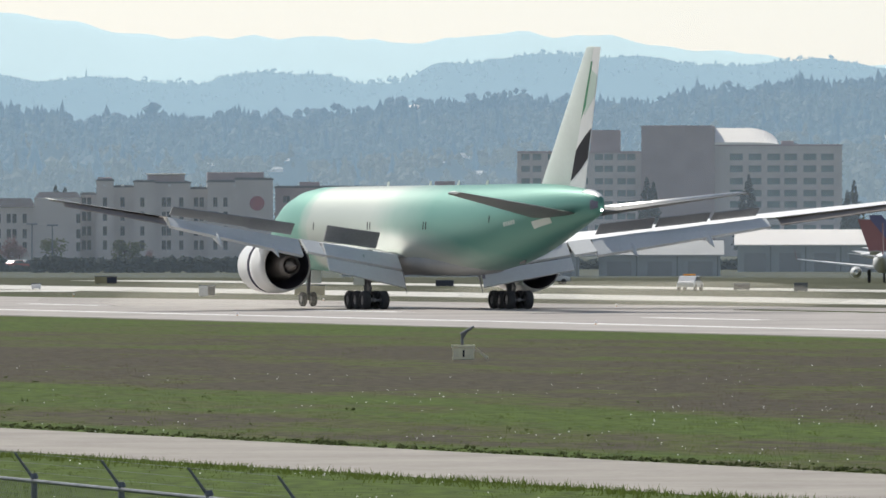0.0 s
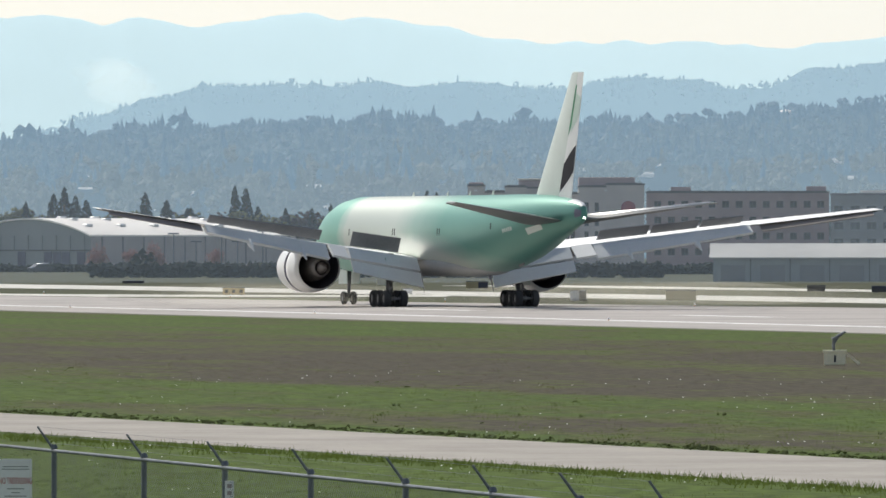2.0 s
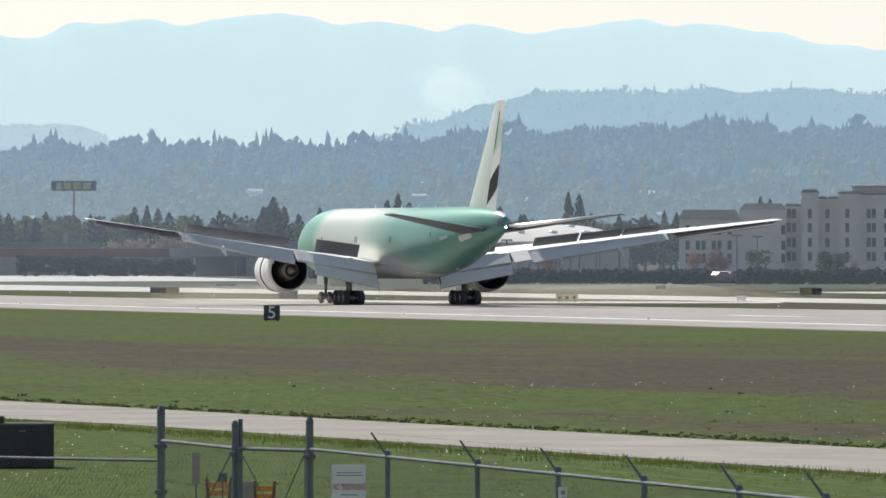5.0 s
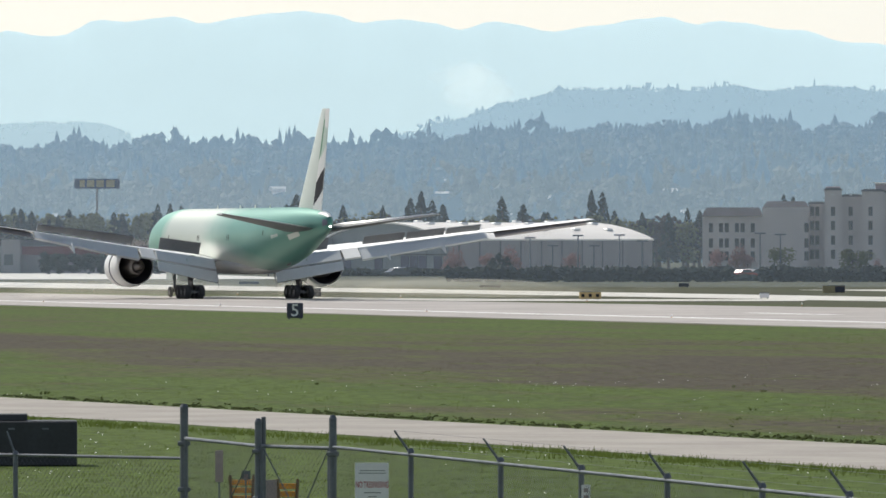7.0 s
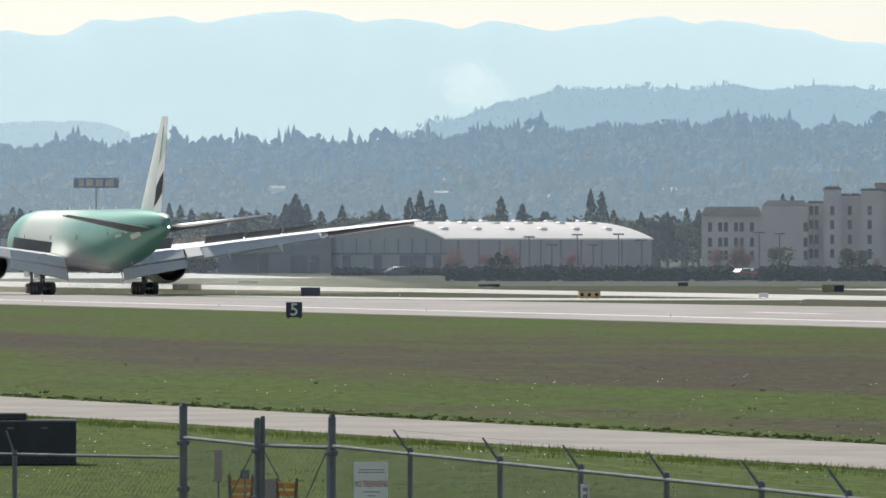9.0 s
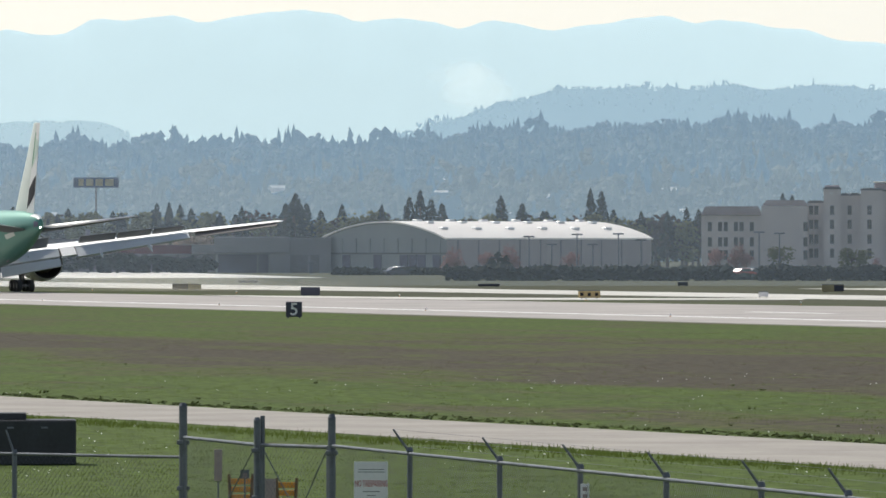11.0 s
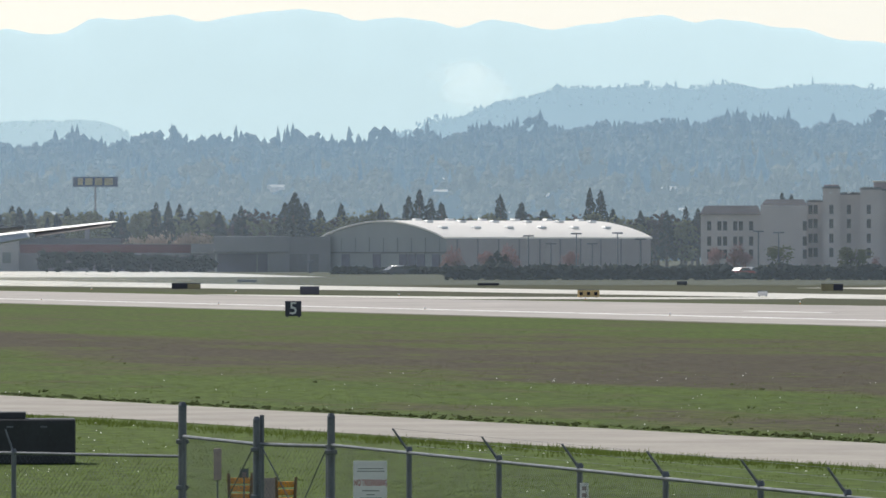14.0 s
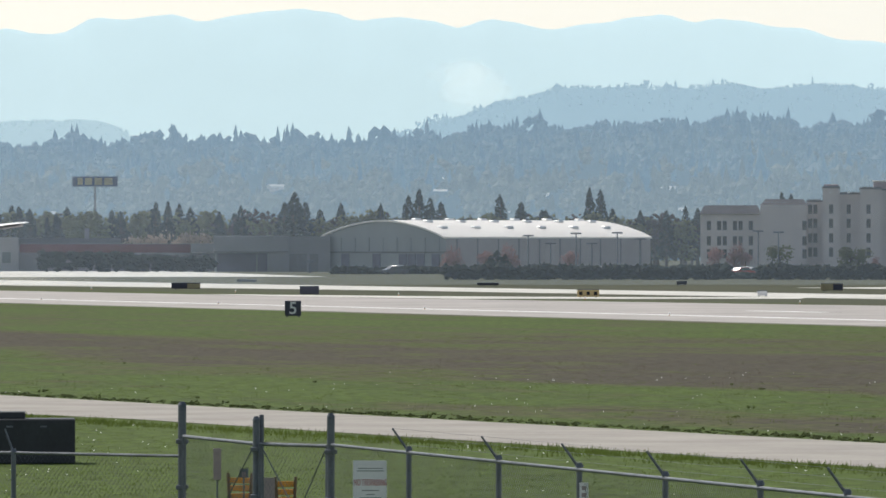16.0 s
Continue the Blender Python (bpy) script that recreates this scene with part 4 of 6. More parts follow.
exhaust_dust = make_dust()


# ---- the town and the hangars ----
WINDOW = {}


def window_meshes(w, h, glass):
    key = (round(w, 2), round(h, 2), glass)
    if key not in WINDOW:
        f = 0.09
        bm = box(-w / 2, w / 2, 0.16, 0.24, -h / 2, -h / 2 + f)
        for b in ((-w / 2, w / 2, h / 2 - f, h / 2), (-w / 2, -w / 2 + f, -h / 2 + f, h / 2 - f), (w / 2 - f, w / 2, -h / 2 + f, h / 2 - f), (-f / 2, f / 2, -h / 2 + f, h / 2 - f)):
            box(b[0], b[1], 0.16, 0.24, b[2], b[3], bm)
        fr = mesh_of(bm, "window")
        fr.materials.append(M["roofgrey"])
        gl = mesh_of(box(-w / 2, w / 2, 0.25, 0.3, -h / 2, h / 2), "pane")
        gl.materials.append(M[glass])
        WINDOW[key] = (fr, gl)
    return WINDOW[key]


def facade(name, parent, x0, x1, z0, z1, y, depth, cols, rows, w, h, wall, glass="glass"):
    """A block of wall with window openings through its front; cols are window centres, rows their heights."""
    cols, rows = sorted(c for c in cols if x0 + w / 2 < c < x1 - w / 2), sorted(r for r in rows if z0 + h / 2 < r < z1 - h / 2)
    bm = bmesh.new()
    xs = [x0] + [c + s * w / 2 for c in cols for s in (-1, 1)] + [x1]
    zs = [z0] + [r + s * h / 2 for r in rows for s in (-1, 1)] + [z1]

    def quad(*p):
        bm.faces.new([bm.verts.new(q) for q in p])
    for i in range(len(xs) - 1):
        for j in range(len(zs) - 1):
            a, b, c, d = xs[i], xs[i + 1], zs[j], zs[j + 1]
            if i % 2 and j % 2:
                r = y + 0.35
                quad((a, y, c), (a, r, c), (a, r, d), (a, y, d))
                quad((b, y, c), (b, y, d), (b, r, d), (b, r, c))
                quad((a, y, c), (b, y, c), (b, r, c), (a, r, c))
                quad((a, y, d), (a, r, d), (b, r, d), (b, y, d))
            else:
                quad((a, y, c), (b, y, c), (b, y, d), (a, y, d))
    box(x0, x1, y + 0.36, y + depth, z0, z1, bm)
    for a, b in ((x0, x0), (x1, x1)):
        quad((a, y, z0), (a, y + 0.36, z0), (a, y + 0.36, z1), (a, y, z1))
    quad((x0, y, z1), (x1, y, z1), (x1, y + 0.36, z1), (x0, y + 0.36, z1))
    ob = part(name, bm, M[wall], parent)
    fr, gl = window_meshes(w, h, glass)
    for c in cols:
        for r in rows:
            o = new("window", fr)
            o.parent, o.location = parent, (c, y, r)
            g = new("pane", gl)
            g.parent = o
    return ob


class Site:
    """Turns bearings and elevations seen from the camera into a building's own metres."""

    def __init__(self, uc, d):
        self.uc, self.d = uc, d

    def x(self, u):
        return (u - self.uc) * self.d / UNIT

    def z(self, v):
        return height(v, self.d)

    def thing(self, name, label, category, group=""):
        return thing(name, spot(self.uc, self.d), -(self.uc - 784) / UNIT, label, category, group)


def flat_roof(parent, x0, x1, y0, y1, z, mat="roofgrey"):
    bm = box(x0 - 0.15, x1 + 0.15, y0 - 0.15, y1 + 0.15, z, z + 0.35)
    box(x0 + 0.3, x1 - 0.3, y0 + 0.3, y1 - 0.3, z + 0.352, z + 0.5, bm)
    part("roof", bm, M[mat], parent)


def make_hotel():
    s = Site(1500, 1800)
    h = s.thing("hotel", "cream rendered hotel of five storeys with stepped towers", "hotel")
    rows4 = [s.z(v) for v in (371, 396, 422, 447)]
    rows3 = [s.z(v) for v in (400, 427, 450)]
    blocks = ((1240, 1346, 380, 0, 14, (1255, 1273, 1283, 1301, 1311, 1329), rows3, "cream"), (1346, 1428, 364, -0.8, 14, (1424,), rows3, "cream"),
              (1428, 1456, 358, 1.5, 12, (1434, 1443), rows4, "cream"), (1456, 1486, 334, -1.5, 14, (1471,), rows4, "cream"), (1486, 1522, 345, 0.4, 14, (1502,), rows4, "cream"),
              (1522, 1560, 336, -1.5, 14, (1537,), rows4, "cream"), (1560, 1622, 338, 0.2, 14, (1575, 1584, 1606), rows4, "cream"), (1622, 1652, 348, 1.4, 12, (1632, 1642), rows4, "cream"),
              (1652, 1700, 336, -1.2, 14, (1666, 1684), rows4, "cream"), (1700, 1768, 332, -0.4, 14, (), rows4, "cream"))
    for u0, u1, v, y, dep, cols, rows, mat in blocks:
        facade("wall", h, s.x(u0), s.x(u1), -0.1, s.z(v), y, dep, [s.x(c) for c in cols], rows, 0.85, 1.9, mat)
        if u0 not in (1240, 1346):
            flat_roof(h, s.x(u0), s.x(u1), y, y + dep, s.z(v))
    for u0, u1, v, w in ((1238, 1348, 380, 364), (1346, 1430, 364, 353)):
        z, z1 = s.z(v), s.z(w)
        a = [(s.x(u0), -0.6, z), (s.x(u1), -0.6, z), (s.x(u1), 14, z), (s.x(u0), 14, z)]
        b = [(s.x(u0) + 1, 3, z1), (s.x(u1) - 1, 3, z1), (s.x(u1) - 1, 11, z1), (s.x(u0) + 1, 11, z1)]
        part("mansard_roof", loft([a, b]), M["slate"], h, "dark slate mansard roof")
    for u0, u1, v0, v1, y in ((1546, 1612, 338, 323, 0.5), (1652, 1752, 334, 318, 1.0), (1458, 1484, 334, 327, 0)):
        z0, z1 = s.z(v0), s.z(v1)
        part("roof_storey", box(s.x(u0), s.x(u1), y, y + 9, z0 - 0.2, z1, bevel=0.1), M["pinkwall"], h)
    part("roof_slab", box(s.x(1544), s.x(1614), 0.2, 9.8, s.z(322.5), s.z(320), bevel=0.05), M["roofpale"], h, "bright pale roof slab")
    bm = lathe([(-0.62, 0.0), (-0.62, 1.45), (-0.42, 1.5)], 28)
    part("round_sign", bm, M["roundsign"], h, "dark red round sign").location = (s.x(1740), 0, s.z(373))
    for u in (1470, 1502, 1585, 1640, 1700):
        part("roof_lamp", box(s.x(u) - 0.3, s.x(u) + 0.3, -1.7, -1.4, s.z(343), s.z(340)), M["white"], h)


def make_pink_block():
    s = Site(2555, 2280)
    h = s.thing("office_block", "pinkish brick hotel block with teal windows and white barrel skylight", "building")
    rows = [s.z(v) for v in (291, 312, 334, 355, 375, 396, 417)]
    facade("wall", h, s.x(2550), s.x(2775), -0.1, s.z(272), 0, 30, [s.x(u) for u in (2561, 2588, 2621, 2654, 2684, 2718, 2749)], rows, 3.3, 1.7, "cream", "tealglass")
    flat_roof(h, s.x(2550), s.x(2775), 0, 30, s.z(272), "pinkwall")
    facade("wall", h, s.x(2420), s.x(2550), -0.1, s.z(239), -2, 30, [], [], 2, 1.7, "pinkwall")
    flat_roof(h, s.x(2420), s.x(2550), -2, 28, s.z(239), "pinkwall")
    facade("wall", h, s.x(2200), s.x(2420), -0.1, s.z(284), 1, 26, [s.x(u) for u in (2215, 2235, 2262, 2290, 2318, 2345, 2362, 2385, 2402)], rows, 2.2, 1.6, "cream", "tealglass")
    flat_roof(h, s.x(2200), s.x(2420), 1, 27, s.z(284), "pinkwall")
    part("roof_storey", box(s.x(2330), s.x(2382), 4, 16, s.z(284), s.z(243)), M["pinkwall"], h)
    part("roof_storey", box(s.x(2668), s.x(2690), 5, 16, s.z(272), s.z(262)), M["pinkwall"], h)
    zb, zt = s.z(272), s.z(239)
    arc = []
    for k in range(13):
        a = k / 12 * math.pi / 2
        arc.append((s.x(2610) + math.sin(a) * (s.x(2664) - s.x(2610)), zb + (zt - zb) * math.cos(a)))
    ring_pts = [(s.x(2550), zb)] + [(s.x(2550), zt)] + arc
    part("skylight", loft([[(x, -0.4, zb + (z - zb) * 0.12 + 0.4) for x, z in ring_pts], [(x, 11, z) for x, z in ring_pts], [(x, 26, z) for x, z in ring_pts]]), M["roofpale"], h, "white barrel-vaulted skylight")


def make_low_blocks():
    s = Site(1955, 1900)
    h = s.thing("motel_block", "brownish rendered low block with dark windows", "building")
    rows = [s.z(v) for v in (366, 394, 422, 450)]
    facade("wall", h, s.x(1772), s.x(2095), -0.1, s.z(346), 0, 16, [s.x(1792 + 24 * k) for k in range(13)], rows, 1.5, 1.5, "pinkwall")
    flat_roof(h, s.x(1772), s.x(2095), 0, 16, s.z(346))
    for u0, u1, v in ((1815, 1850, 335), (2055, 2090, 334)):
        part("roof_storey", box(s.x(u0), s.x(u1), 3, 10, s.z(346), s.z(v)), M["pinkwall"], h)
    s = Site(2180, 2050)
    h = s.thing("office_row", "pale grey office row with square dark windows", "building")
    facade("wall", h, s.x(2098), s.x(2275), -0.1, s.z(350), 0, 16, [s.x(2112 + 29 * k) for k in range(6)], [s.z(v) for v in (375, 404, 433)], 2.2, 1.7, "palewall")
    flat_roof(h, s.x(2098), s.x(2275), 0, 16, s.z(350))
    part("roof_unit", box(s.x(2150), s.x(2200), 4, 9, s.z(350), s.z(341)), M["roofpale"], h)


def make_shed(u0, u1, d, v_eave, v_ridge, label, roof="roofdull"):
    s = Site((u0 + u1) / 2, d)
    h = s.thing("warehouse", label, "warehouse", "low warehouses")
    ze, zr = s.z(v_eave), s.z(v_ridge)
    x0, x1, dep = s.x(u0), s.x(u1), 18.0
    bm = loft([[(x0, 0, -0.1), (x0, 0, ze), (x0, dep / 2, zr - 0.1), (x0, dep, ze), (x0, dep, -0.1)], [(x1, 0, -0.1), (x1, 0, ze), (x1, dep / 2, zr - 0.1), (x1, dep, ze), (x1, dep, -0.1)]])
    part("wall", bm, M["greywall"], h)
    for y0, y1 in ((-0.5, dep / 2), (dep + 0.5, dep / 2)):
        part("roof", loft([[(x0 - 0.5, y0, ze), (x1 + 0.5, y0, ze), (x1 + 0.5, y0, ze + 0.15), (x0 - 0.5, y0, ze + 0.15)], [(x0 - 0.5, y1, zr), (x1 + 0.5, y1, zr), (x1 + 0.5, y1, zr + 0.15), (x0 - 0.5, y1, zr + 0.15)]]),
             M[roof], h, "pale metal roof sheet")
    n = int((x1 - x0) / 5)
    for k in range(n):
        x = x0 + (k + 0.5) * (x1 - x0) / n
        part("loading_door", box(x - 1.6, x + 1.6, -0.08, -0.02, 0, ze * 0.72), M["palewall"], h)
        part("wall_post", box(x + 2.2, x + 2.35, -0.12, -0.02, 0, ze), M["roofgrey"], h)


def make_hangar():
    d = 1600.0
    c = spot(790, d)
    turn = math.radians(45)          # the gable and the long side show equally
    s = Site(790, d)
    h = thing("hangar", c, -turn, "arched aircraft hangar with pale curved roof and grey walls", "hangar")
    W, L = wide(225, d) / math.cos(turn), wide(370, d) / math.sin(turn)
    ze, zr = s.z(423), s.z(393)
    arc = [(-W * k / 16, ze + (zr - ze) * math.sin(math.pi * k / 16) ** 0.85) for k in range(17)]

    def at(a, b, z):
        # a: along the front (0 .. -W), b: into the depth
        return (a, b, z)
    front = [at(0, 0, -0.1)] + [at(x, 0, z) for x, z in arc] + [at(-W, 0, -0.1)]
    back = [(x, L, z) for x, y, z in front]
    part("wall", loft([front, back]), M["greywall"], h)
    skin = [[(x, -0.5, z + 0.03) for x, z in arc] + [(x, -0.5, z + 0.3) for x, z in arc[::-1]], [(x, L + 0.5, z + 0.03) for x, z in arc] + [(x, L + 0.5, z + 0.3) for x, z in arc[::-1]]]
    part("curved_roof", loft(skin), M["roofpale"], h, "bright pale curved roof")
    for k in range(6):
        for row, x in enumerate((-W * 0.16, -W * 0.34, -W * 0.5)):
            y = L * (0.08 + 0.16 * k + 0.04 * row)
            z = ze + (zr - ze) * math.sin(math.pi * -x / W) ** 0.85
            part("roof_vent", box(x - 0.6, x + 0.6, y - 0.8, y + 0.8, z + 0.2, z + 0.65, bevel=0.12), M["white"], h)
    for a in (0.08, 0.2, 0.27, 0.34, 0.55, 0.8):
        part("hangar_door", box(-W * a - 1.0, -W * a + 1.0, -0.12, 0.0, 0, s.z(450)), M["dark"], h)
    part("door_rail", box(-W, 0, -0.3, 0.0, s.z(449), s.z(446)), M["roofgrey"], h)
    for k in range(9):
        part("wall_rib", box(-W * (k + 0.5) / 9 - 0.12, -W * (k + 0.5) / 9 + 0.12, -0.2, 0, s.z(446), ze + 0.2), M["greywall"], h)
    part("side_cladding", box(0.0, 0.06, 0, L, -0.1, ze), M["sidewall"], h, "pale pinkish side cladding")
    for k in range(10):
        y = L * (k + 0.5) / 10
        part("wall_rib", box(0.0, 0.15, y - 0.15, y + 0.15, 0, ze), M["palewall"], h)
    # the low annex and the shed with the maroon fascia
    s = Site(470, 1620)
    a = s.thing("annex", "low grey hangar annex with dark panel put in for the shade of the open bay", "building")
    part("wall", box(s.x(475), s.x(585), 0, 15, -0.1, s.z(419)), M["palewall"], a)
    part("wall", box(s.x(380), s.x(475), 5, 15, -0.1, s.z(419)), M["greywall"], a)
    part("canopy", box(s.x(378), s.x(512), -0.5, 15, s.z(447), s.z(418), bevel=0.1), M["palewall"], a)
    # shade inside the open bay, put in as a dark panel
    part("bay", box(s.x(384), s.x(474), 4.8, 4.98, 0, s.z(449)), M["dark"], a, "dark panel put in for the shade of the open bay")
    part("post", box(s.x(455) - 0.1, s.x(455) + 0.1, 0, 0.2, 0, s.z(447)), M["palewall"], a)
    for u in (520, 536, 556):
        part("door", box(s.x(u) - 0.8, s.x(u) + 0.8, -0.1, -0.02, 0, s.z(450)), M["roofgrey"], a)
    s = Site(150, 1640)
    b = s.thing("terminal_shed", "low pale shed with maroon fascia band", "building")
    part("wall", box(s.x(-260), s.x(380), 0, 14, -0.1, s.z(448)), M["roofgrey"], b)
    part("fascia", box(s.x(36), s.x(338), -0.3, 0, s.z(448), s.z(433)), M["maroon"], b, "maroon fascia band")
    part("roof", box(s.x(-260), s.x(380), -0.2, 14, s.z(447.5), s.z(432)), M["palewall"], b)
    part("pier", box(s.x(0), s.x(34), -0.8, 6, -0.1, s.z(421), bevel=0.1), M["palewall"], b)
    part("pier_window", box(s.x(5), s.x(20), -0.9, -0.78, s.z(466), s.z(447)), M["glass"], b)
    part("roof_storey", box(s.x(34), s.x(215), 4, 12, s.z(433), s.z(422)), M["roofgrey"], b)
    part("chimney", box(s.x(150), s.x(159), 4, 5.5, s.z(424), s.z(405)), M["palewall"], b)


def make_board():
    s = Site(169, 2300)
    b = s.thing("roadside_sign", "tall blue store sign board with yellow blocks on a pole", "sign")
    part("pole", box(-0.25, 0.25, 0.1, 0.5, 0, s.z(330)), M["steel"], b)
    part("board", box(s.x(129), s.x(209), -0.3, 0.3, s.z(331), s.z(313), bevel=0.08), M["signblue"], b)
    for u0, u1 in ((138, 147), (151, 164), (168, 181), (185, 200)):
        part("block", box(s.x(u0), s.x(u1), -0.36, -0.31, s.z(328), s.z(316)), M["fadedyellow"], b)


def parked_airliner(u, d, fin, label, scale=1.0, turn=0.0):
    p = thing("parked_airliner", spot(u, d), math.radians(turn), label, "airplane", "airliners at the gate")
    p.scale = (scale, scale, scale)
    part("fuselage", loft([[(x, r * math.cos(a * math.tau / 20), 3.6 + zc + r * math.sin(a * math.tau / 20)) for a in range(20)] for x, zc, r in
         ((-18, 1.1, 0.2), (-15, 0.9, 0.8), (-10, 0.3, 1.6), (-6, 0, 1.9), (12, 0, 1.9), (15, -0.2, 1.5), (17.5, -0.5, 0.3))]), M["white"], p, smooth=True)
    part("fin", loft([[(-11.5, -0.15, 5.2), (-16.5, -0.1, 5.2), (-16.5, 0.1, 5.2), (-11.5, 0.15, 5.2)], [(-16.4, -0.1, 10.8), (-18.6, -0.05, 10.8), (-18.6, 0.05, 10.8), (-16.4, 0.1, 10.8)]]), M[fin], p, "coloured tail fin")
    for side in (-1, 1):
        part("wing", loft([[(4, side * 1.6, 2.6), (-3, side * 1.6, 2.5), (-3, side * 1.6, 2.8), (4, side * 1.6, 3.1)], [(-5.2, side * 15.5, 4.2), (-7, side * 15.5, 4.2), (-7, side * 15.5, 4.3), (-5.2, side * 15.5, 4.35)]]), M["white"], p)
        part("winglet", loft([[(-5.2, side * 15.5, 4.2), (-7, side * 15.5, 4.2), (-7, side * 15.6, 4.2), (-5.2, side * 15.6, 4.2)], [(-7.2, side * 16.0, 6.2), (-8.0, side * 16.0, 6.2), (-8.0, side * 16.05, 6.2), (-7.2, side * 16.05, 6.2)]]), M[fin], p)
        part("tailplane", loft([[(-13, side * 0.6, 4.6), (-16.6, side * 0.6, 4.6), (-16.6, side * 0.6, 4.75), (-13, side * 0.6, 4.85)], [(-16.6, side * 6.2, 5.3), (-18, side * 6.2, 5.3), (-18, side * 6.2, 5.38), (-16.6, side * 6.2, 5.4)]]), M["white"], p)
        e = part("engine", lathe([(4.5, 0.8), (4.7, 0.95), (3, 1.05), (1.2, 0.8), (0.4, 0.5)], 20), M["white"], p, smooth=True)
        e.matrix_basis = Matrix.Translation((0.5, side * 5, 1.9)) @ Matrix.Rotation(-math.pi / 2, 4, "Z")
        part("gear", box(-0.5, 0.5, side * 2.6 - 0.3, side * 2.6 + 0.3, 0, 2.4, bevel=0.2), M["tyre"], p)
    part("nose_gear", box(13, 13.6, -0.2, 0.2, 0, 2.2, bevel=0.1), M["tyre"], p)


make_hotel()
make_pink_block()
make_low_blocks()
make_shed(1890, 2310, 1150, 462, 437, "long grey-blue warehouse with pale pitched roof")
make_shed(2345, 2560, 1160, 466, 441, "low grey warehouse with pale roof beside the apron")
make_shed(2590, 2900, 1300, 448, 421, "wide warehouse with bright white roof", "roofpale")
make_hangar()
make_board()
parked_airliner(2848, 1000, "finred", "white regional jet parked tail-on at the gate", 0.62, 82)
parked_airliner(2985, 1020, "finred", "white airliner with red tail fin parked at the gate", 0.66, 8)
parked_airliner(3010, 1080, "finblue", "white airliner with blue tail fin parked at the gate", 0.72, 8)


# ---- trees, hedge and cars ----
def clump_mesh(name, spots, mat, seed, sides=5):
    """Leaf clumps: small faceted lumps with uneven outline, at (x, y, z, radius)."""
    rng = random.Random(seed)
    verts, faces = [], []
    for x, y, z, r in spots:
        b = len(verts)
        verts.append((x, y, z + r * rng.uniform(0.7, 1.2)))
        a0 = rng.random() * 6
        for q in range(sides):
            a = a0 + q * math.tau / sides
            w = r * rng.uniform(0.6, 1.3)
            verts.append((x + w * math.cos(a), y + w * math.sin(a), z + r * rng.uniform(-0.45, 0.45)))
        verts.append((x, y, z - r * rng.uniform(0.5, 1.0)))
        for q in range(sides):
            faces.append((b, b + 1 + q, b + 1 + (q + 1) % sides))
            faces.append((b + sides + 1, b + 1 + (q + 1) % sides, b + 1 + q))
    me = bpy.data.meshes.new(name)
    me.from_pydata(verts, [], faces)
    me.materials.append(M[mat])
    return me


def conifer_mesh(seed):
    rng = random.Random(seed)
    spots = []
    lean = rng.uniform(-0.02, 0.02)
    for k in range(330):
        t = rng.random() ** 0.8
        rad = (1 - t) ** 0.8 * 0.25 * rng.uniform(0.55, 1.1) + 0.012
        a = rng.random() * math.tau
        w = rad * math.sqrt(rng.uniform(0.25, 1))
        spots.append((w * math.cos(a) + lean * t, w * math.sin(a), 0.1 + 0.88 * t, rng.uniform(0.018, 0.045) * (1.25 - t * 0.8)))
    spots.append((lean, 0, 0.99, 0.015))
    return clump_mesh("crown", spots, "conifer", seed)


def broad_mesh(seed, mat):
    rng = random.Random(seed)
    spots = []
    lobes = [(rng.uniform(-0.25, 0.25), rng.uniform(-0.25, 0.25), rng.uniform(0.28, 0.76), rng.uniform(0.16, 0.27)) for _ in range(8)]
    for k in range(380):
        lx, ly, lz, lr = rng.choice(lobes)
        v = Vector((rng.gauss(0, 1), rng.gauss(0, 1), rng.gauss(0, 1))).normalized() * lr * rng.uniform(0.55, 1.05)
        spots.append((lx + v.x, ly + v.y, lz + v.z, rng.uniform(0.018, 0.05)))
    return clump_mesh("crown", spots, mat, seed)


def trunk_mesh(seed, top, reach=0.2):
    rng = random.Random(seed)
    bm = tube((0, 0, -0.02), (0.01, 0, top), 0.03, 0.008, 7)
    for k in range(6):
        z = rng.uniform(0.25, 0.6) * top / 0.7
        a = rng.random() * math.tau
        tube((0, 0, z), (reach * math.cos(a), reach * math.sin(a), z + reach * 0.8), 0.012, 0.004, 5, bm)
    me = mesh_of(bm, "trunk")
    me.materials.append(M["bark"])
    return me


TREES = {"conifer": [(trunk_mesh(k, 0.9, 0.05), conifer_mesh(k)) for k in range(5)],
         "broad": [(trunk_mesh(20 + k, 0.55), broad_mesh(20 + k, "broad")) for k in range(4)],
         "bare": [(trunk_mesh(40 + k, 0.6), broad_mesh(40 + k, "bare")) for k in range(4)],
         "cherry": [(trunk_mesh(80 + k, 0.6), broad_mesh(80 + k, "cherry")) for k in range(3)],
         "blossom": [(trunk_mesh(60 + k, 0.6), broad_mesh(60 + k, "blossom")) for k in range(2)]}
TREE_WORDS = {"cherry": ("cherry_tree", "pale cream blossoming tree behind the low shed"), "conifer": ("conifer_tree", "dark green pointed conifer behind the hangars"), "broad": ("broadleaf_tree", "broad tree with pale spring leaves"),
              "bare": ("budding_tree", "brownish budding tree with fine twigs"), "blossom": ("blossom_tree", "small tree with reddish blossom by the wall")}


def tree(kind, u, d, v_top, girth=1.0, k=0):
    tr, cr = TREES[kind][k % len(TREES[kind])]
    name, label = TREE_WORDS[kind]
    h = height(v_top, d)
    t = thing(name, spot(u, d, 0), (k * 2.4) % 6.28, label, "tree", kind + " trees")
    for nm, me in (("trunk", tr), ("crown", cr)):
        o = new(nm, me)
        o.parent = t
        o.scale = (h * girth, h * girth, h)


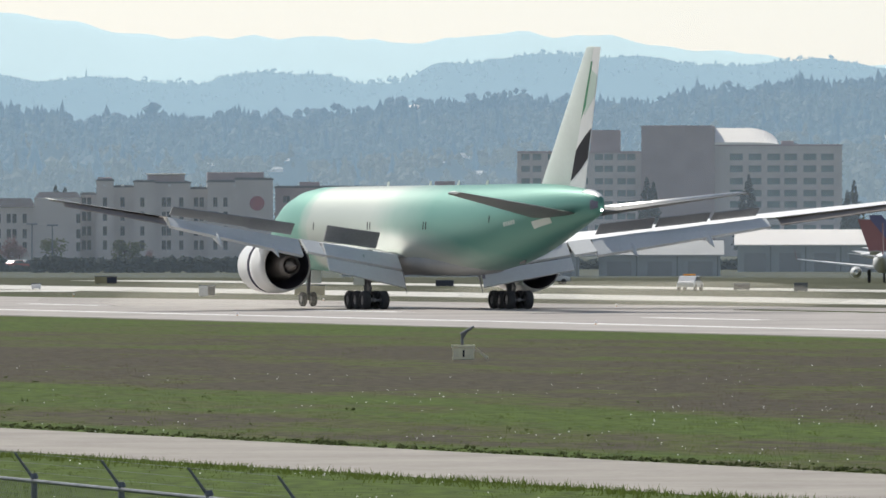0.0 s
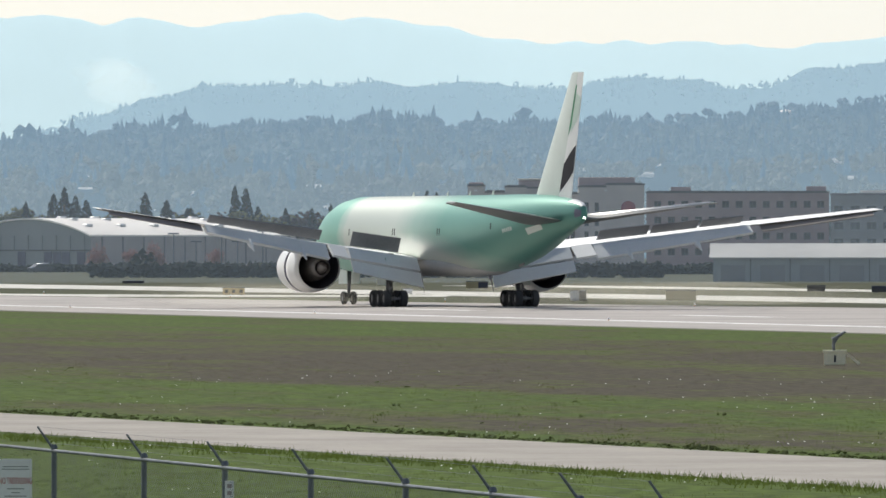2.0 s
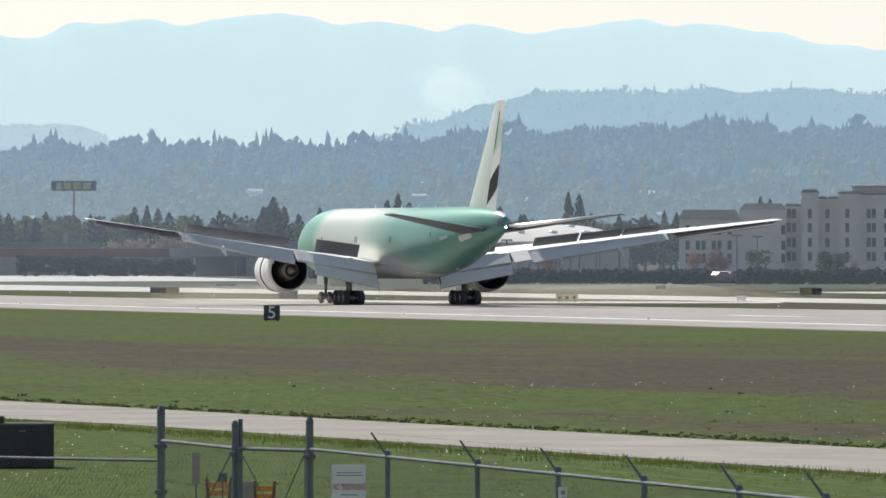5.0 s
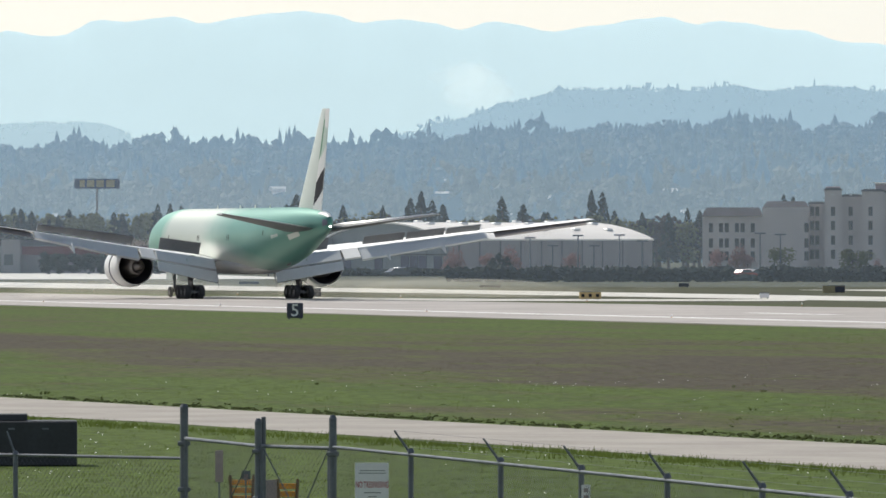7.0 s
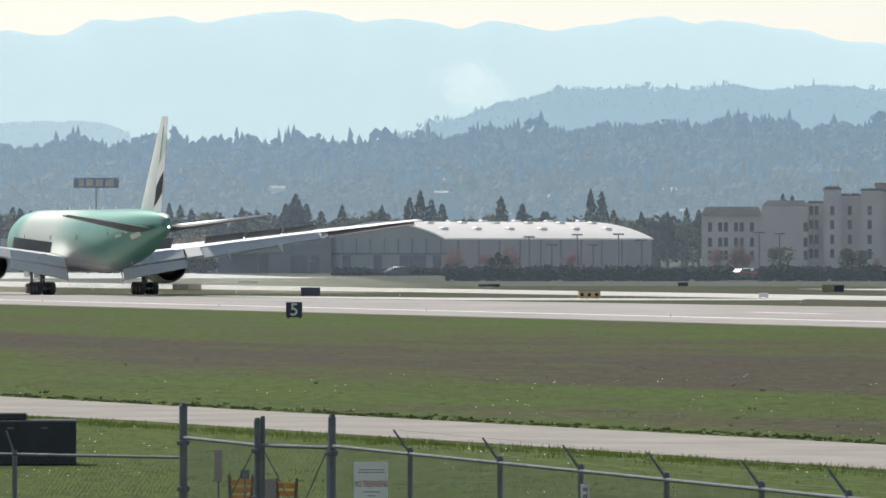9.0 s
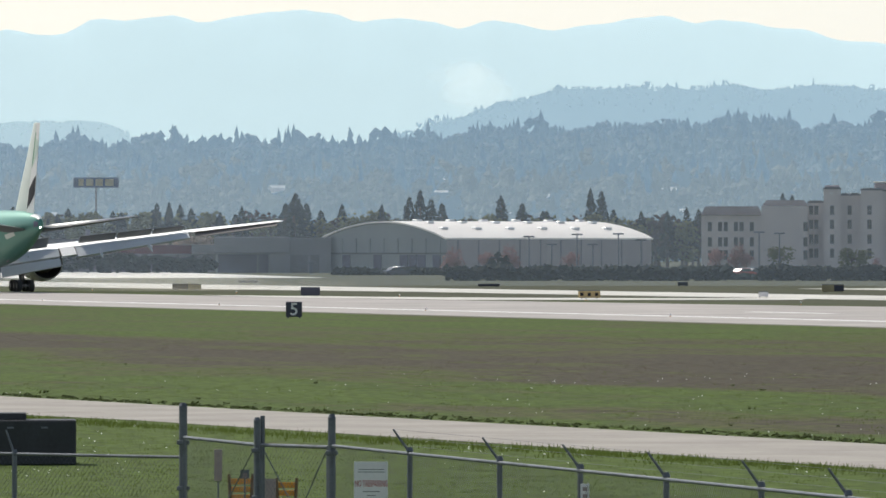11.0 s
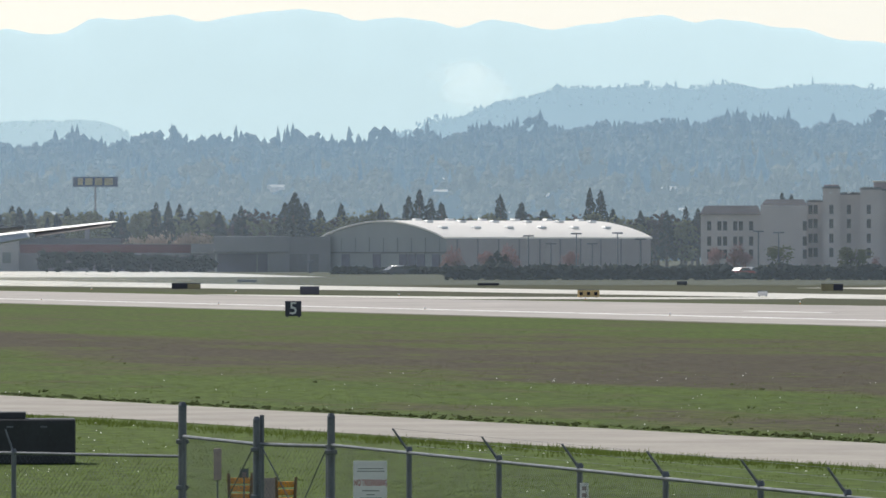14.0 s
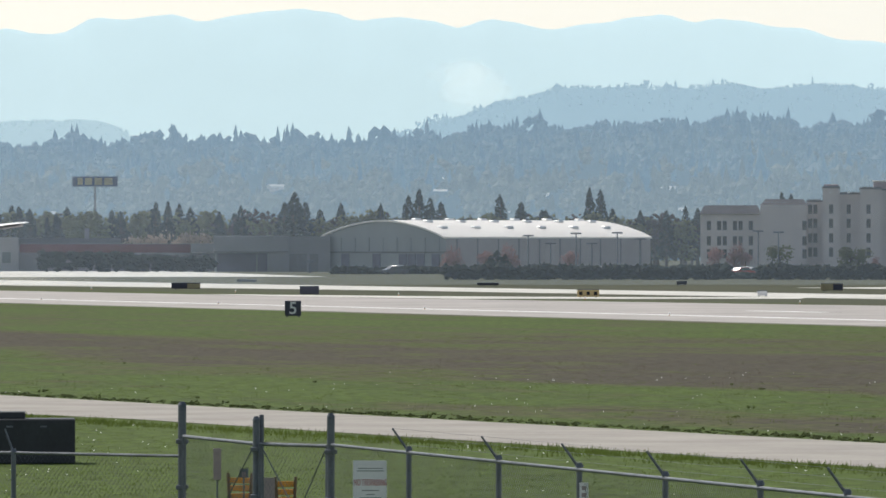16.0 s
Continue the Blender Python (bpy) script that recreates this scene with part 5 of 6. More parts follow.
def plant_trees():
    rng = random.Random(11)
    for k, (u, v, g) in enumerate(((275, 358, 0.9), (297, 356, 0.85), (318, 361, 1.0), (427, 364, 0.9), (520, 341, 1.35), (503, 358, 1.2), (540, 358, 1.2), (605, 360, 1.0), (675, 360, 0.8), (722, 347, 1.0), (742, 335, 1.0),
                                   (762, 350, 1.0), (783, 358, 1.2), (886, 344, 1.0), (922, 358, 1.1), (1044, 332, 0.8), (1064, 336, 0.85), (1135, 372, 0.9), (1214, 364, 0.8), (100, 378, 0.8), (85, 384, 0.8),
                                   (1385, 340, 0.8), (1402, 344, 0.8), (1820, 338, 0.9), (-40, 372, 1.0), (200, 372, 1.0), (390, 374, 1.0), (960, 372, 1.0), (1180, 372, 1.0))):
        tree("conifer", u, 1980 + 25 * (k % 4), v, g, k)
    for k, (u, v) in enumerate(((2428, 326), (2440, 334), (2610, 322), (2600, 350), (2795, 332), (2783, 350))):
        tree("conifer", u, 2200, v, 0.75, k)
    for k, (u, v) in enumerate(((276, 412), (292, 409), (312, 415), (336, 408), (352, 407), (368, 413), (240, 416))):
        tree("cherry", u, 1690, v, 0.75, k)
    for k in range(104):
        u = -120 + k * 13.6 + rng.uniform(-8, 8)
        kind = "broad" if rng.random() < 0.32 else ("bare" if rng.random() < 0.65 else "conifer")
        tree(kind, u, rng.uniform(2010, 2150), rng.uniform(364, 388), 1.1 if kind != "conifer" else 1.2, k)
    for k, (u, v) in enumerate(((1068, 370), (845, 378), (160, 380), (1110, 380))):
        tree("broad", u, 1960, v, 1.1, k)
    for k in range(26):
        tree(("bare", "broad", "conifer")[k % 3], 1780 + 40 * k + rng.uniform(-9, 9), rng.uniform(2320, 2420), rng.uniform(352, 375), 1.0, k)
    for k, (u, v, d) in enumerate(((806, 432, 1480), (862, 436, 1480), (905, 428, 1480), (1010, 436, 1490), (790, 445, 1480), (1265, 430, 1700), (1300, 426, 1700), (1320, 440, 1700), (1550, 452, 1700))):
        tree("blossom", u, d, v, 0.9, k)
    for k, (u, v, d) in enumerate(((1505, 434, 1650), (1520, 440, 1650), (1380, 432, 1700))):
        tree("broad", u, d, v, 1.3, k)
    tree("conifer", 880, 1440, 444, 2.2, 2)
    tree("conifer", 869, 1440, 452, 2.2, 3)
    tree("conifer", 893, 1440, 450, 2.2, 1)


def make_hedge(u0, u1, d, v_top, seed):
    rng = random.Random(seed)
    spots = []
    n = int((u1 - u0) * 2.6)
    for k in range(n):
        u = rng.uniform(u0, u1)
        h = height(v_top + 5 * noise.noise((u * 0.02, seed, 0)), d)
        p = spot(u, d + rng.uniform(-1.5, 1.5), h * rng.random() ** 0.6)
        spots.append((p.x, p.y, p.z, rng.uniform(0.3, 0.8)))
    ob = new("hedge", clump_mesh("hedge", spots, "hedge", seed))
    tagged(ob, "long dark green clipped hedge beside the taxiway", "hedge", kind="stuff")


def make_car(u, d, mat, turn, label):
    c = thing("car", spot(u, d), turn, label, "car", "parked cars")
    body = loft([[(x, -0.85, z) for x, z in ((-2.1, 0.35), (-2.15, 0.8), (-1.5, 0.92), (-0.9, 1.42), (0.6, 1.44), (1.25, 0.95), (2.1, 0.82), (2.15, 0.35))],
                 [(x, 0.85, z) for x, z in ((-2.1, 0.35), (-2.15, 0.8), (-1.5, 0.92), (-0.9, 1.42), (0.6, 1.44), (1.25, 0.95), (2.1, 0.82), (2.15, 0.35))]])
    bmesh.ops.bevel(body, geom=body.edges[:], offset=0.06, segments=1, affect="EDGES")
    part("body", body, M[mat], c)
    for s in (-1, 1):
        part("side_window", loft([[(-1.3, s * 0.87, 0.95), (1.05, s * 0.87, 0.95), (0.5, s * 0.87, 1.36), (-0.85, s * 0.87, 1.36)], [(-1.3, s * 0.84, 0.95), (1.05, s * 0.84, 0.95), (0.5, s * 0.84, 1.36), (-0.85, s * 0.84, 1.36)]]), M["glass"], c)
        for x in (-1.3, 1.35):
            part("wheel", tube((x, s * 0.68, 0.32), (x, s * 0.9, 0.32), 0.32, n=14), M["tyre"], c)
    return c


def make_lamp_post(u, d, v_top):
    h = height(v_top, d)
    p = thing("light_pole", spot(u, d), 0, "dark steel light pole in the car park", "street lamp", "car park lights")
    part("pole", tube((0, 0, 0), (0, 0, h), 0.14, 0.1, 8), M["galv"], p)
    part("lamp_head", box(-0.9, 0.9, -0.2, 0.2, h - 0.1, h + 0.15, bevel=0.05), M["galv"], p)


plant_trees()
make_hedge(786, 1290, 1270, 475, 5)
make_hedge(1345, 1800, 1270, 474, 6)
make_hedge(1290, 1350, 1300, 489, 7)
make_hedge(1800, 2360, 1400, 476, 8)
make_hedge(2360, 2900, 1380, 478, 9)
make_hedge(70, 235, 1600, 449, 12)
make_hedge(225, 380, 1602, 456, 13)
make_hedge(590, 790, 1500, 478, 10)
for i, (u, d, m) in enumerate(((1296, 1420, "car_dark"), (1305, 1420, "car_white"), (1320, 1430, "car_white"), (1330, 1425, "car_white"), (1338, 1420, "car_dark"), (1314, 1400, "car_red"),
                               (1205, 1450, "car_white"), (1075, 1450, "car_dark"), (1112, 1450, "car_white"), (1122, 1452, "car_white"), (700, 1480, "car_dark"), (706, 1530, "car_white"))):
    make_car(u, d, m, 0.3 + 0.2 * (i % 3), {"car_dark": "dark parked car behind the hedge", "car_white": "white parked car behind the hedge", "car_red": "red parked car behind the hedge"}[m])
make_car(2258, 960, "car_white", 0.1, "silver car on the airfield road")
for u, v in ((935, 418), (1020, 414), (1093, 413), (1133, 424), (975, 432), (1048, 432), (1342, 410), (1378, 412)):
    make_lamp_post(u, 1450, v)


def far_houses():
    rng = random.Random(5)
    for k in range(70):
        u = rng.uniform(-100, 2900)
        d = rng.uniform(2750, 3400)
        t = (d - 2700) / 1400
        z = height(lerp(425, profile(RIDGE, u), math.sin(t * math.pi / 2)), d) - 1.0
        h = thing("far_house", spot(u, d, z), rng.uniform(-0.5, 0.5), "distant house among trees with pale haze painted in", "house", "distant houses")
        w, hh = rng.uniform(0.7, 3.0), rng.uniform(0.3, 1.0)
        part("wall", box(-w, w, -2, 2, -1.5, hh + 1), M["hazyfarwall"], h)
        part("roof", loft([[(-w - 0.3, -2.3, hh + 1), (-w - 0.3, 2.3, hh + 1), (-w - 0.3, 0, hh + 1.8)], [(w + 0.3, -2.3, hh + 1), (w + 0.3, 2.3, hh + 1), (w + 0.3, 0, hh + 1.8)]]), M["hazyfarroof"], h)
    t = thing("water_tower", spot(2018, 3950, height(228, 3950)), 0, "white domed water tower on the wooded ridge", "water tower")
    part("tank", lathe([(0, 4.2), (1.0, 4.3), (2.2, 3.2), (2.8, 1.4), (3.0, 0.0)], 24), M["watertank"], t, smooth=True).matrix_basis = Matrix.Translation((0, 0, 4.5)) @ Matrix.Rotation(math.pi / 2, 4, "X")
    part("stem", tube((0, 0, -3), (0, 0, 4.6), 3.6, 3.9, 16), M["hazyfarwall"], t)


far_houses()


# ---- airfield signs ----
def board_sign(u0, u1, v0, v1, d, mat, label, bars=None, second=None):
    """A box sign on short legs: its face towards the camera."""
    s = Site((u0 + u1) / 2, d)
    b = s.thing("airfield_sign", label, "sign", "airfield guidance signs")
    w, z1 = s.x(u1) - s.x(u0), s.z(v0)
    z0 = max(0.12, s.z(v1))
    part("panel", box(-w / 2, w / 2, 0, 0.25, z0, z1, bevel=0.03), M[mat], b)
    part("frame", box(-w / 2 - 0.04, w / 2 + 0.04, 0.04, 0.21, z1, z1 + 0.06), M["galv"], b)
    for x in (-w * 0.35, w * 0.35):
        part("leg", box(x - 0.05, x + 0.05, 0.08, 0.17, 0, z0), M["galv"], b)
    if second:
        part("end_panel", box(w / 2 - w * 0.45, w / 2 - 0.02, -0.03, 0.0, z0 + 0.04, z1 - 0.04), M[second], b)
    for k in range(bars or 0):
        x = -w / 2 + w * (k + 0.5) / bars
        part("glyph_bar", box(x - w * 0.11 / bars * 2, x + w * 0.11 / bars * 2, -0.025, -0.002, lerp(z0, z1, 0.25), lerp(z0, z1, 0.75)), M["black"], b)
    return b


def five_sign():
    d = 628.0
    s = Site(519, d)
    b = s.thing("distance_sign", "black square runway distance sign with white number 5", "sign")
    w = 1.15
    part("panel", box(-w / 2, w / 2, 0, 0.3, 0.1, s.z(533), bevel=0.03), M["navy"], b)
    for x in (-0.4, 0.4):
        part("leg", box(x - 0.06, x + 0.06, 0.08, 0.2, 0, 0.12), M["galv"], b)
    cu = bpy.data.curves.new("number", "FONT")
    cu.body, cu.size, cu.extrude, cu.align_x, cu.offset = "5", 1.22, 0.01, "CENTER", 0.012
    n = new("number", cu)
    n.data.materials.append(M["mark"])
    n.parent = b
    n.matrix_basis = Matrix.Translation((0, -0.015, 0.24)) @ Matrix.Rotation(math.pi / 2, 4, "X")
    tagged(n, "white number 5")


five_sign()
board_sign(531, 565, 508, 523, 890, "navy", "dark blue airfield sign seen from behind")
board_sign(304, 355, 502, 518, 1000, "navy", "dark airfield sign with faded yellow end panel", second="fadedyellow")
board_sign(420, 455, 496, 502, 1180, "navy", "low dark airfield sign")
board_sign(845, 883, 502, 510, 1080, "navy", "low dark airfield sign beside the taxiway")
board_sign(1022, 1061, 514, 530, 850, "yellow", "yellow taxiway sign with dark glyph bars", bars=3)
board_sign(1341, 1358, 516, 526, 870, "signwhite", "small grey airfield cabinet sign")
board_sign(1453, 1492, 503, 517, 960, "fadedyellow", "faded yellow and navy airfield sign", second="navy")
board_sign(1637, 1666, 519, 540, 760, "signwhite", "pale sign box with navy end", second="navy")
board_sign(1806, 1860, 519, 539, 770, "fadedyellow", "faded yellow taxiway sign near the runway")
board_sign(2056, 2088, 510, 523, 910, "navy", "dark airfield sign behind the runway")
board_sign(2170, 2233, 511, 525, 890, "navy", "long dark airfield sign")
board_sign(2583, 2612, 515, 530, 850, "navy", "dark airfield sign by the apron")
patrol = make_car(2506, 850, "car_white", 1.25, "pale airfield patrol car with amber lights on the roof")
part("light_bar", box(-0.3, 0.0, -0.6, 0.6, 1.44, 1.62, bevel=0.04), M["orange"], patrol, "amber roof light bar")
board_sign(2690, 2714, 515, 533, 830, "galv", "grey steel airfield cabinet on the grass")
board_sign(1198, 1216, 499, 510, 1100, "galv", "grey electrical cabinet by the taxiway")


def edge_light(lat, s):
    b = thing("runway_light", strip_at(lat, s), 0, "small runway edge light on a stake", "light", "runway edge lights")
    part("stake", tube((0, 0, 0), (0, 0, 0.14), 0.03, 0.03, 8), M["orange"], b)
    part("lens", lathe([(0.0, 0.07), (0.1, 0.07), (0.16, 0.0)], 10), M["signwhite"], b).matrix_basis = Matrix.Translation((0, 0, 0.14)) @ Matrix.Rotation(math.pi / 2, 4, "X")


for k in range(10):
    edge_light(198.5, 420 + 61 * k)
    edge_light(250.5, 420 + 61 * k)


def transmissometer():
    """The pale box with a slanted instrument in the grass."""
    d = 376.0
    s = Site(2105, d)
    b = s.thing("weather_instrument", "pale weather instrument box with tilted dark sensor on the grass", "instrument")
    w = s.x(2121) - s.x(2083)
    part("base", box(-w / 2, w / 2, 0, 0.8, 0, s.z(628), bevel=0.03), M["cabinet"], b)
    part("lid", box(-w / 2 - 0.05, w / 2 + 0.05, -0.05, 0.85, s.z(628), s.z(624)), M["cabinet"], b)
    part("slot", box(-0.03, 0.05, -0.02, 0.0, s.z(645), s.z(633)), M["black"], b)
    part("ramp", loft([[(w / 2, 0.2, s.z(626)), (w / 2, 0.6, s.z(626)), (w / 2, 0.6, s.z(630)), (w / 2, 0.2, s.z(630))], [(w / 2 + 0.62, 0.2, 0.1), (w / 2 + 0.62, 0.6, 0.1), (w / 2 + 0.55, 0.6, 0.0), (w / 2 + 0.55, 0.2, 0.0)]]), M["cabinet"], b)
    part("post", tube((-0.05, 0.35, s.z(625)), (-0.05, 0.35, s.z(604)), 0.07, 0.06), M["galv"], b)
    part("sensor", tube((-0.1, 0.35, s.z(606)), (0.45, 0.3, s.z(591)), 0.09, 0.05), M["galv"], b)
    part("bracket", tube((-0.1, 0.35, s.z(617)), (0.12, 0.35, s.z(602)), 0.05, 0.05), M["galv"], b)


transmissometer()


# ---- fence, gate and the roadside ----
def wire_net(name, a, b, z0, z1, parent, pitch=0.09):
    """Chain link between two points: crossed thin wires."""
    a, b = Vector(a), Vector(b)
    L = (b - a).length
    ax = (b - a).normalized()
    nrm = Vector((-ax.y, ax.x, 0)) * 0.0013
    H = z1 - z0
    verts, faces = [], []

    def wire(s0, h0, s1, h1):
        p, q = a + ax * s0 + Vector((0, 0, z0 + h0)), a + ax * s1 + Vector((0, 0, z0 + h1))
        w = (q - p).normalized().cross(nrm.normalized()) * 0.0013
        k = len(verts)
        for c in (p, q):
            verts.extend((c + nrm, c - nrm + w, c - nrm - w))
        faces.extend(((k, k + 1, k + 4, k + 3), (k + 1, k + 2, k + 5, k + 4), (k + 2, k, k + 3, k + 5)))
    n = int((L + H) / pitch)
    for k in range(n):
        s = -H + k * pitch
        s0, s1 = max(0, s), min(L, s + H)
        if s1 > s0:
            wire(s0, s0 - s, s1, s1 - s)
            wire(s0, H - (s0 - s), s1, H - (s1 - s))
    return part_from(name, verts, faces, M["galv"], parent)


def fence_post(p, z, lean, arm=True):
    o = thing("fence_post", p, 0, "grey galvanised fence post with barbed-wire arm", "fence post", "fence posts")
    part("post", tube((0, 0, -0.2), (0, 0, z), 0.035, 0.035, 10), M["galv"], o)
    part("post_cap", tube((0, 0, z), (0, 0, z + 0.05), 0.05, 0.03, 10), M["galv"], o)
    if arm:
        part("barb_arm", tube((0, 0, z - 0.02), lean, 0.018, 0.012, 8), M["galv"], o)
    return o


def run_fence():
    zr = 2.64
    line = lambda u: spot(u, 15728 * 2.6 / (lerp(788, 864, (u - 586) / (1345 - 586)) - 431))
    us = [724, 883, 1026, 1178, 1346, 1500, 1655, 1815]
    start = line(586)
    f = thing("fence", start, 0, "chain-link fence with galvanised top rail", "fence")
    f.matrix_basis = Matrix.Translation(start)
    last = line(1815)
    off = lambda p: p - start
    part("top_rail", tube((0, 0, zr), off(last) + Vector((0, 0, zr)), 0.021, n=8), M["galv"], f)
    tagged(wire_net("chain_link", (0, 0, 0), off(last), 0.05, zr - 0.01, f), kind="stuff")
    for u in us:
        p = line(u)
        fence_post(p, zr + 0.03, (-0.205, 0.05, zr + 0.3))
    for k in range(3):
        t = (k + 1) / 3
        part("barbed_wire", tube(Vector((-0.205 * t, 0.05 * t, zr + 0.3 * t)) + off(line(724)), Vector((-0.205 * t, 0.05 * t, zr + 0.3 * t)) + off(last), 0.0016, n=5), M["galv"], f)
    # the gate with its three stout posts
    gp = [(323, 120.6, 3.09, 0.056), (454, 116.0, 2.98, 0.046), (586, (line(586)).length, 3.05, 0.05)]
    places = [spot(u, d) for u, d, z, r in gp]
    for p, (u, d, z, r) in zip(places, gp):
        o = thing("gate_post", p, 0, "stout grey galvanised gate post with domed cap", "gate post", "gate posts")
        part("post", tube((0, 0, -0.2), (0, 0, z - 0.05), r, r, 16), M["galv"], o, smooth=False)
        part("post_cap", tube((0, 0, z - 0.05), (0, 0, z), r * 1.1, r * 0.6, 16), M["galv"], o)
        for hz in (zr - 0.12, 1.9):
            part("hinge", box(-r - 0.03, r + 0.03, -r - 0.03, r + 0.03, hz, hz + 0.06, bevel=0.01), M["galv"], o)
    o = thing("gate_post", places[1] + Vector((0.07, 0.05, 0)), 0, "slim grey post beside the gate latch", "gate post", "gate posts")
    part("post", tube((0, 0, -0.2), (0, 0, 3.0), 0.03, 0.03, 10), M["galv"], o)
    for k in range(2):
        a, b = places[k], places[k + 1]
        ax = (b - a).normalized()
        a, b = a + ax * 0.09, b - ax * 0.09
        g = thing("gate_leaf", a, 0, "galvanised chain-link gate leaf", "gate", "gate leaves")
        z = zr - 0.02
        part("top_bar", tube((0, 0, z), (b - a) + Vector((0, 0, z)), 0.024, n=8), M["galv"], g)
        part("bottom_bar", tube((0, 0, 0.12), (b - a) + Vector((0, 0, 0.12)), 0.024, n=8), M["galv"], g)
        for e in (Vector((0, 0, 0)), b - a):
            part("upright", tube(e + Vector((0, 0, 0.1)), e + Vector((0, 0, z)), 0.022, n=8), M["galv"], g)
        part("tie_rod", tube(Vector((0, 0, z if k else 1.2)) if k else (b - a) + Vector((0, 0, z)), ((b - a) + Vector((0, 0, 1.0))) if k else Vector((0, 0, 0.6)), 0.008, n=6), M["galv"], g)
        if k:
            part("tie_rod", tube((b - a) + Vector((0, 0, z)), Vector((0.1, 0, 0.8)), 0.008, n=6), M["galv"], g)
        tagged(wire_net("chain_link", (0, 0, 0), b - a, 0.12, z, g), kind="stuff")
    # the older fence on the other side of the gate
    a, b = places[0], spot(-330, 126)
    f = thing("fence", a, 0, "lower chain-link fence with top rail beside the gate", "fence")
    z0 = height(808, 120.6)
    part("top_rail", tube((0, 0, z0), (b - a) + Vector((0, 0, z0 - 0.02)), 0.021, n=8), M["galv"], f)
    tagged(wire_net("chain_link", (0, 0, 0), b - a, 0.05, z0 - 0.02, f), kind="stuff")
    for u in (32, -260):
        p = a.lerp(b, (323 - u) / 653)
        fence_post(p, z0, (-0.12, 0.05, z0 + 0.32))
    # notice boards on the fence
    p = spot(656, line(656).length)
    s = Site(656, p.length - 1.3)
    n = s.thing("notice_board", "white notice board with red no trespassing lettering", "sign")
    x0, x1, z1 = s.x(625), s.x(685), s.z(816)
    zb = z1 - (x1 - x0) * 1.25
    part("board", box(x0, x1, 0, 0.01, zb, z1, bevel=0.003), M["signwhite"], n)
    part("stake", tube((0, 0.04, -0.2), (0, 0.04, z1 - 0.05), 0.025, n=8), M["galv"], n)
    cu = bpy.data.curves.new("lettering", "FONT")
    cu.body, cu.size, cu.extrude, cu.align_x = "NO TRESPASSING", 0.064, 0.001, "CENTER"
    t = new("lettering", cu)
    t.data.materials.append(M["signred"])
    t.parent = n
    t.matrix_basis = Matrix.Translation((0, -0.004, s.z(860))) @ Matrix.Rotation(math.pi / 2, 4, "X") @ Matrix.Diagonal((0.82, 1.75, 1, 1))
    tagged(t, "red capital lettering")
    for v, a, b in ((829, 0.75, 1.6), (833.5, 0.8, 1.6), (868, 0.5, 1.8), (875, 0.25, 1.6), (881, 0.65, 1.8)):
        w = (x1 - x0) / 2 * a
        part("text_bar", box(-w, w, -0.003, -0.001, s.z(v + b), s.z(v)), M["grey"], n)
    for u, v0, v1, hw, mat, label, back in ((385, 794, 850, 7, "tag", "small faded notice plate on the gate", 0.1), (476, 846, 890, 11, "tag", "small pinkish notice plate at the latch", 0.05), (1034, 855, 900, 8, "signwhite", "small white notice plate on the fence", 0.1),
                                       (432, 830, 846, 8, "galv", "small grey lock box on the gate", 0.15)):
        d = (117.5 if u < 600 else line(u).length) - back
        s = Site(u, d)
        n = s.thing("notice_plate", label, "sign")
        part("stake", tube((0, 0.02, -0.2), (0, 0.02, s.z(v0) - 0.02), 0.012, n=6), M["galv"], n)
        part("plate", box(s.x(u - hw), s.x(u + hw), 0, 0.012, s.z(v1), s.z(v0), bevel=0.003), M[mat], n)
        for k in range(3):
            vv = lerp(v0 + 6, v1 - 8, k / 2.5)
            part("text_bar", box(s.x(u - hw * 0.5), s.x(u + hw * 0.5), -0.004, -0.001, s.z(vv + 7), s.z(vv)), M["pinkwall"], n)


run_fence()


def barricade():
    d = 170.0
    s = Site(463, d)
    b = s.thing("road_barricade", "orange and white striped folding road barricades behind the gate", "barricade")
    g = -0.0
    for k, (u0, u1, vt) in enumerate(((404, 446, 846), (488, 524, 853))):
        for j in range(3):
            v = vt + 14 * j
            part("rail", box(s.x(u0), s.x(u1), 0.2 * k, 0.2 * k + 0.04, s.z(v + 10), s.z(v), bevel=0.008), M["orange"], b)
        for u, lean in ((u0 + 4, 4), (u1 - 4, -4)):
            part("leg", tube((s.x(u), 0.2 * k - 0.03, 0), (s.x(u - lean if k else u - lean * 1.0), 0.2 * k - 0.03, s.z(vt - 8)), 0.035, 0.03, 8), M["barleg"], b)


def utility_box():
    d = 211.0
    s = Site(40, d)
    b = s.thing("equipment_crate", "long dark steel container in the grass beside the road", "container")
    part("body", box(s.x(-260), s.x(134), 0, 1.6, 0, s.z(742), bevel=0.03), M["crate"], b)
    part("lid", box(s.x(-260), s.x(46), 0.3, 1.4, s.z(742), s.z(730), bevel=0.02), M["crate"], b)
    for u in (130, 90, 30, -30):
        part("rib", box(s.x(u) - 0.03, s.x(u) + 0.03, -0.05, 0, 0.05, s.z(745)), M["crate"], b)
    for u in (78, 18):
        part("handle", box(s.x(u) - 0.08, s.x(u) + 0.08, -0.04, 0, s.z(757), s.z(754)), M["galv"], b)


barricade()
utility_box()


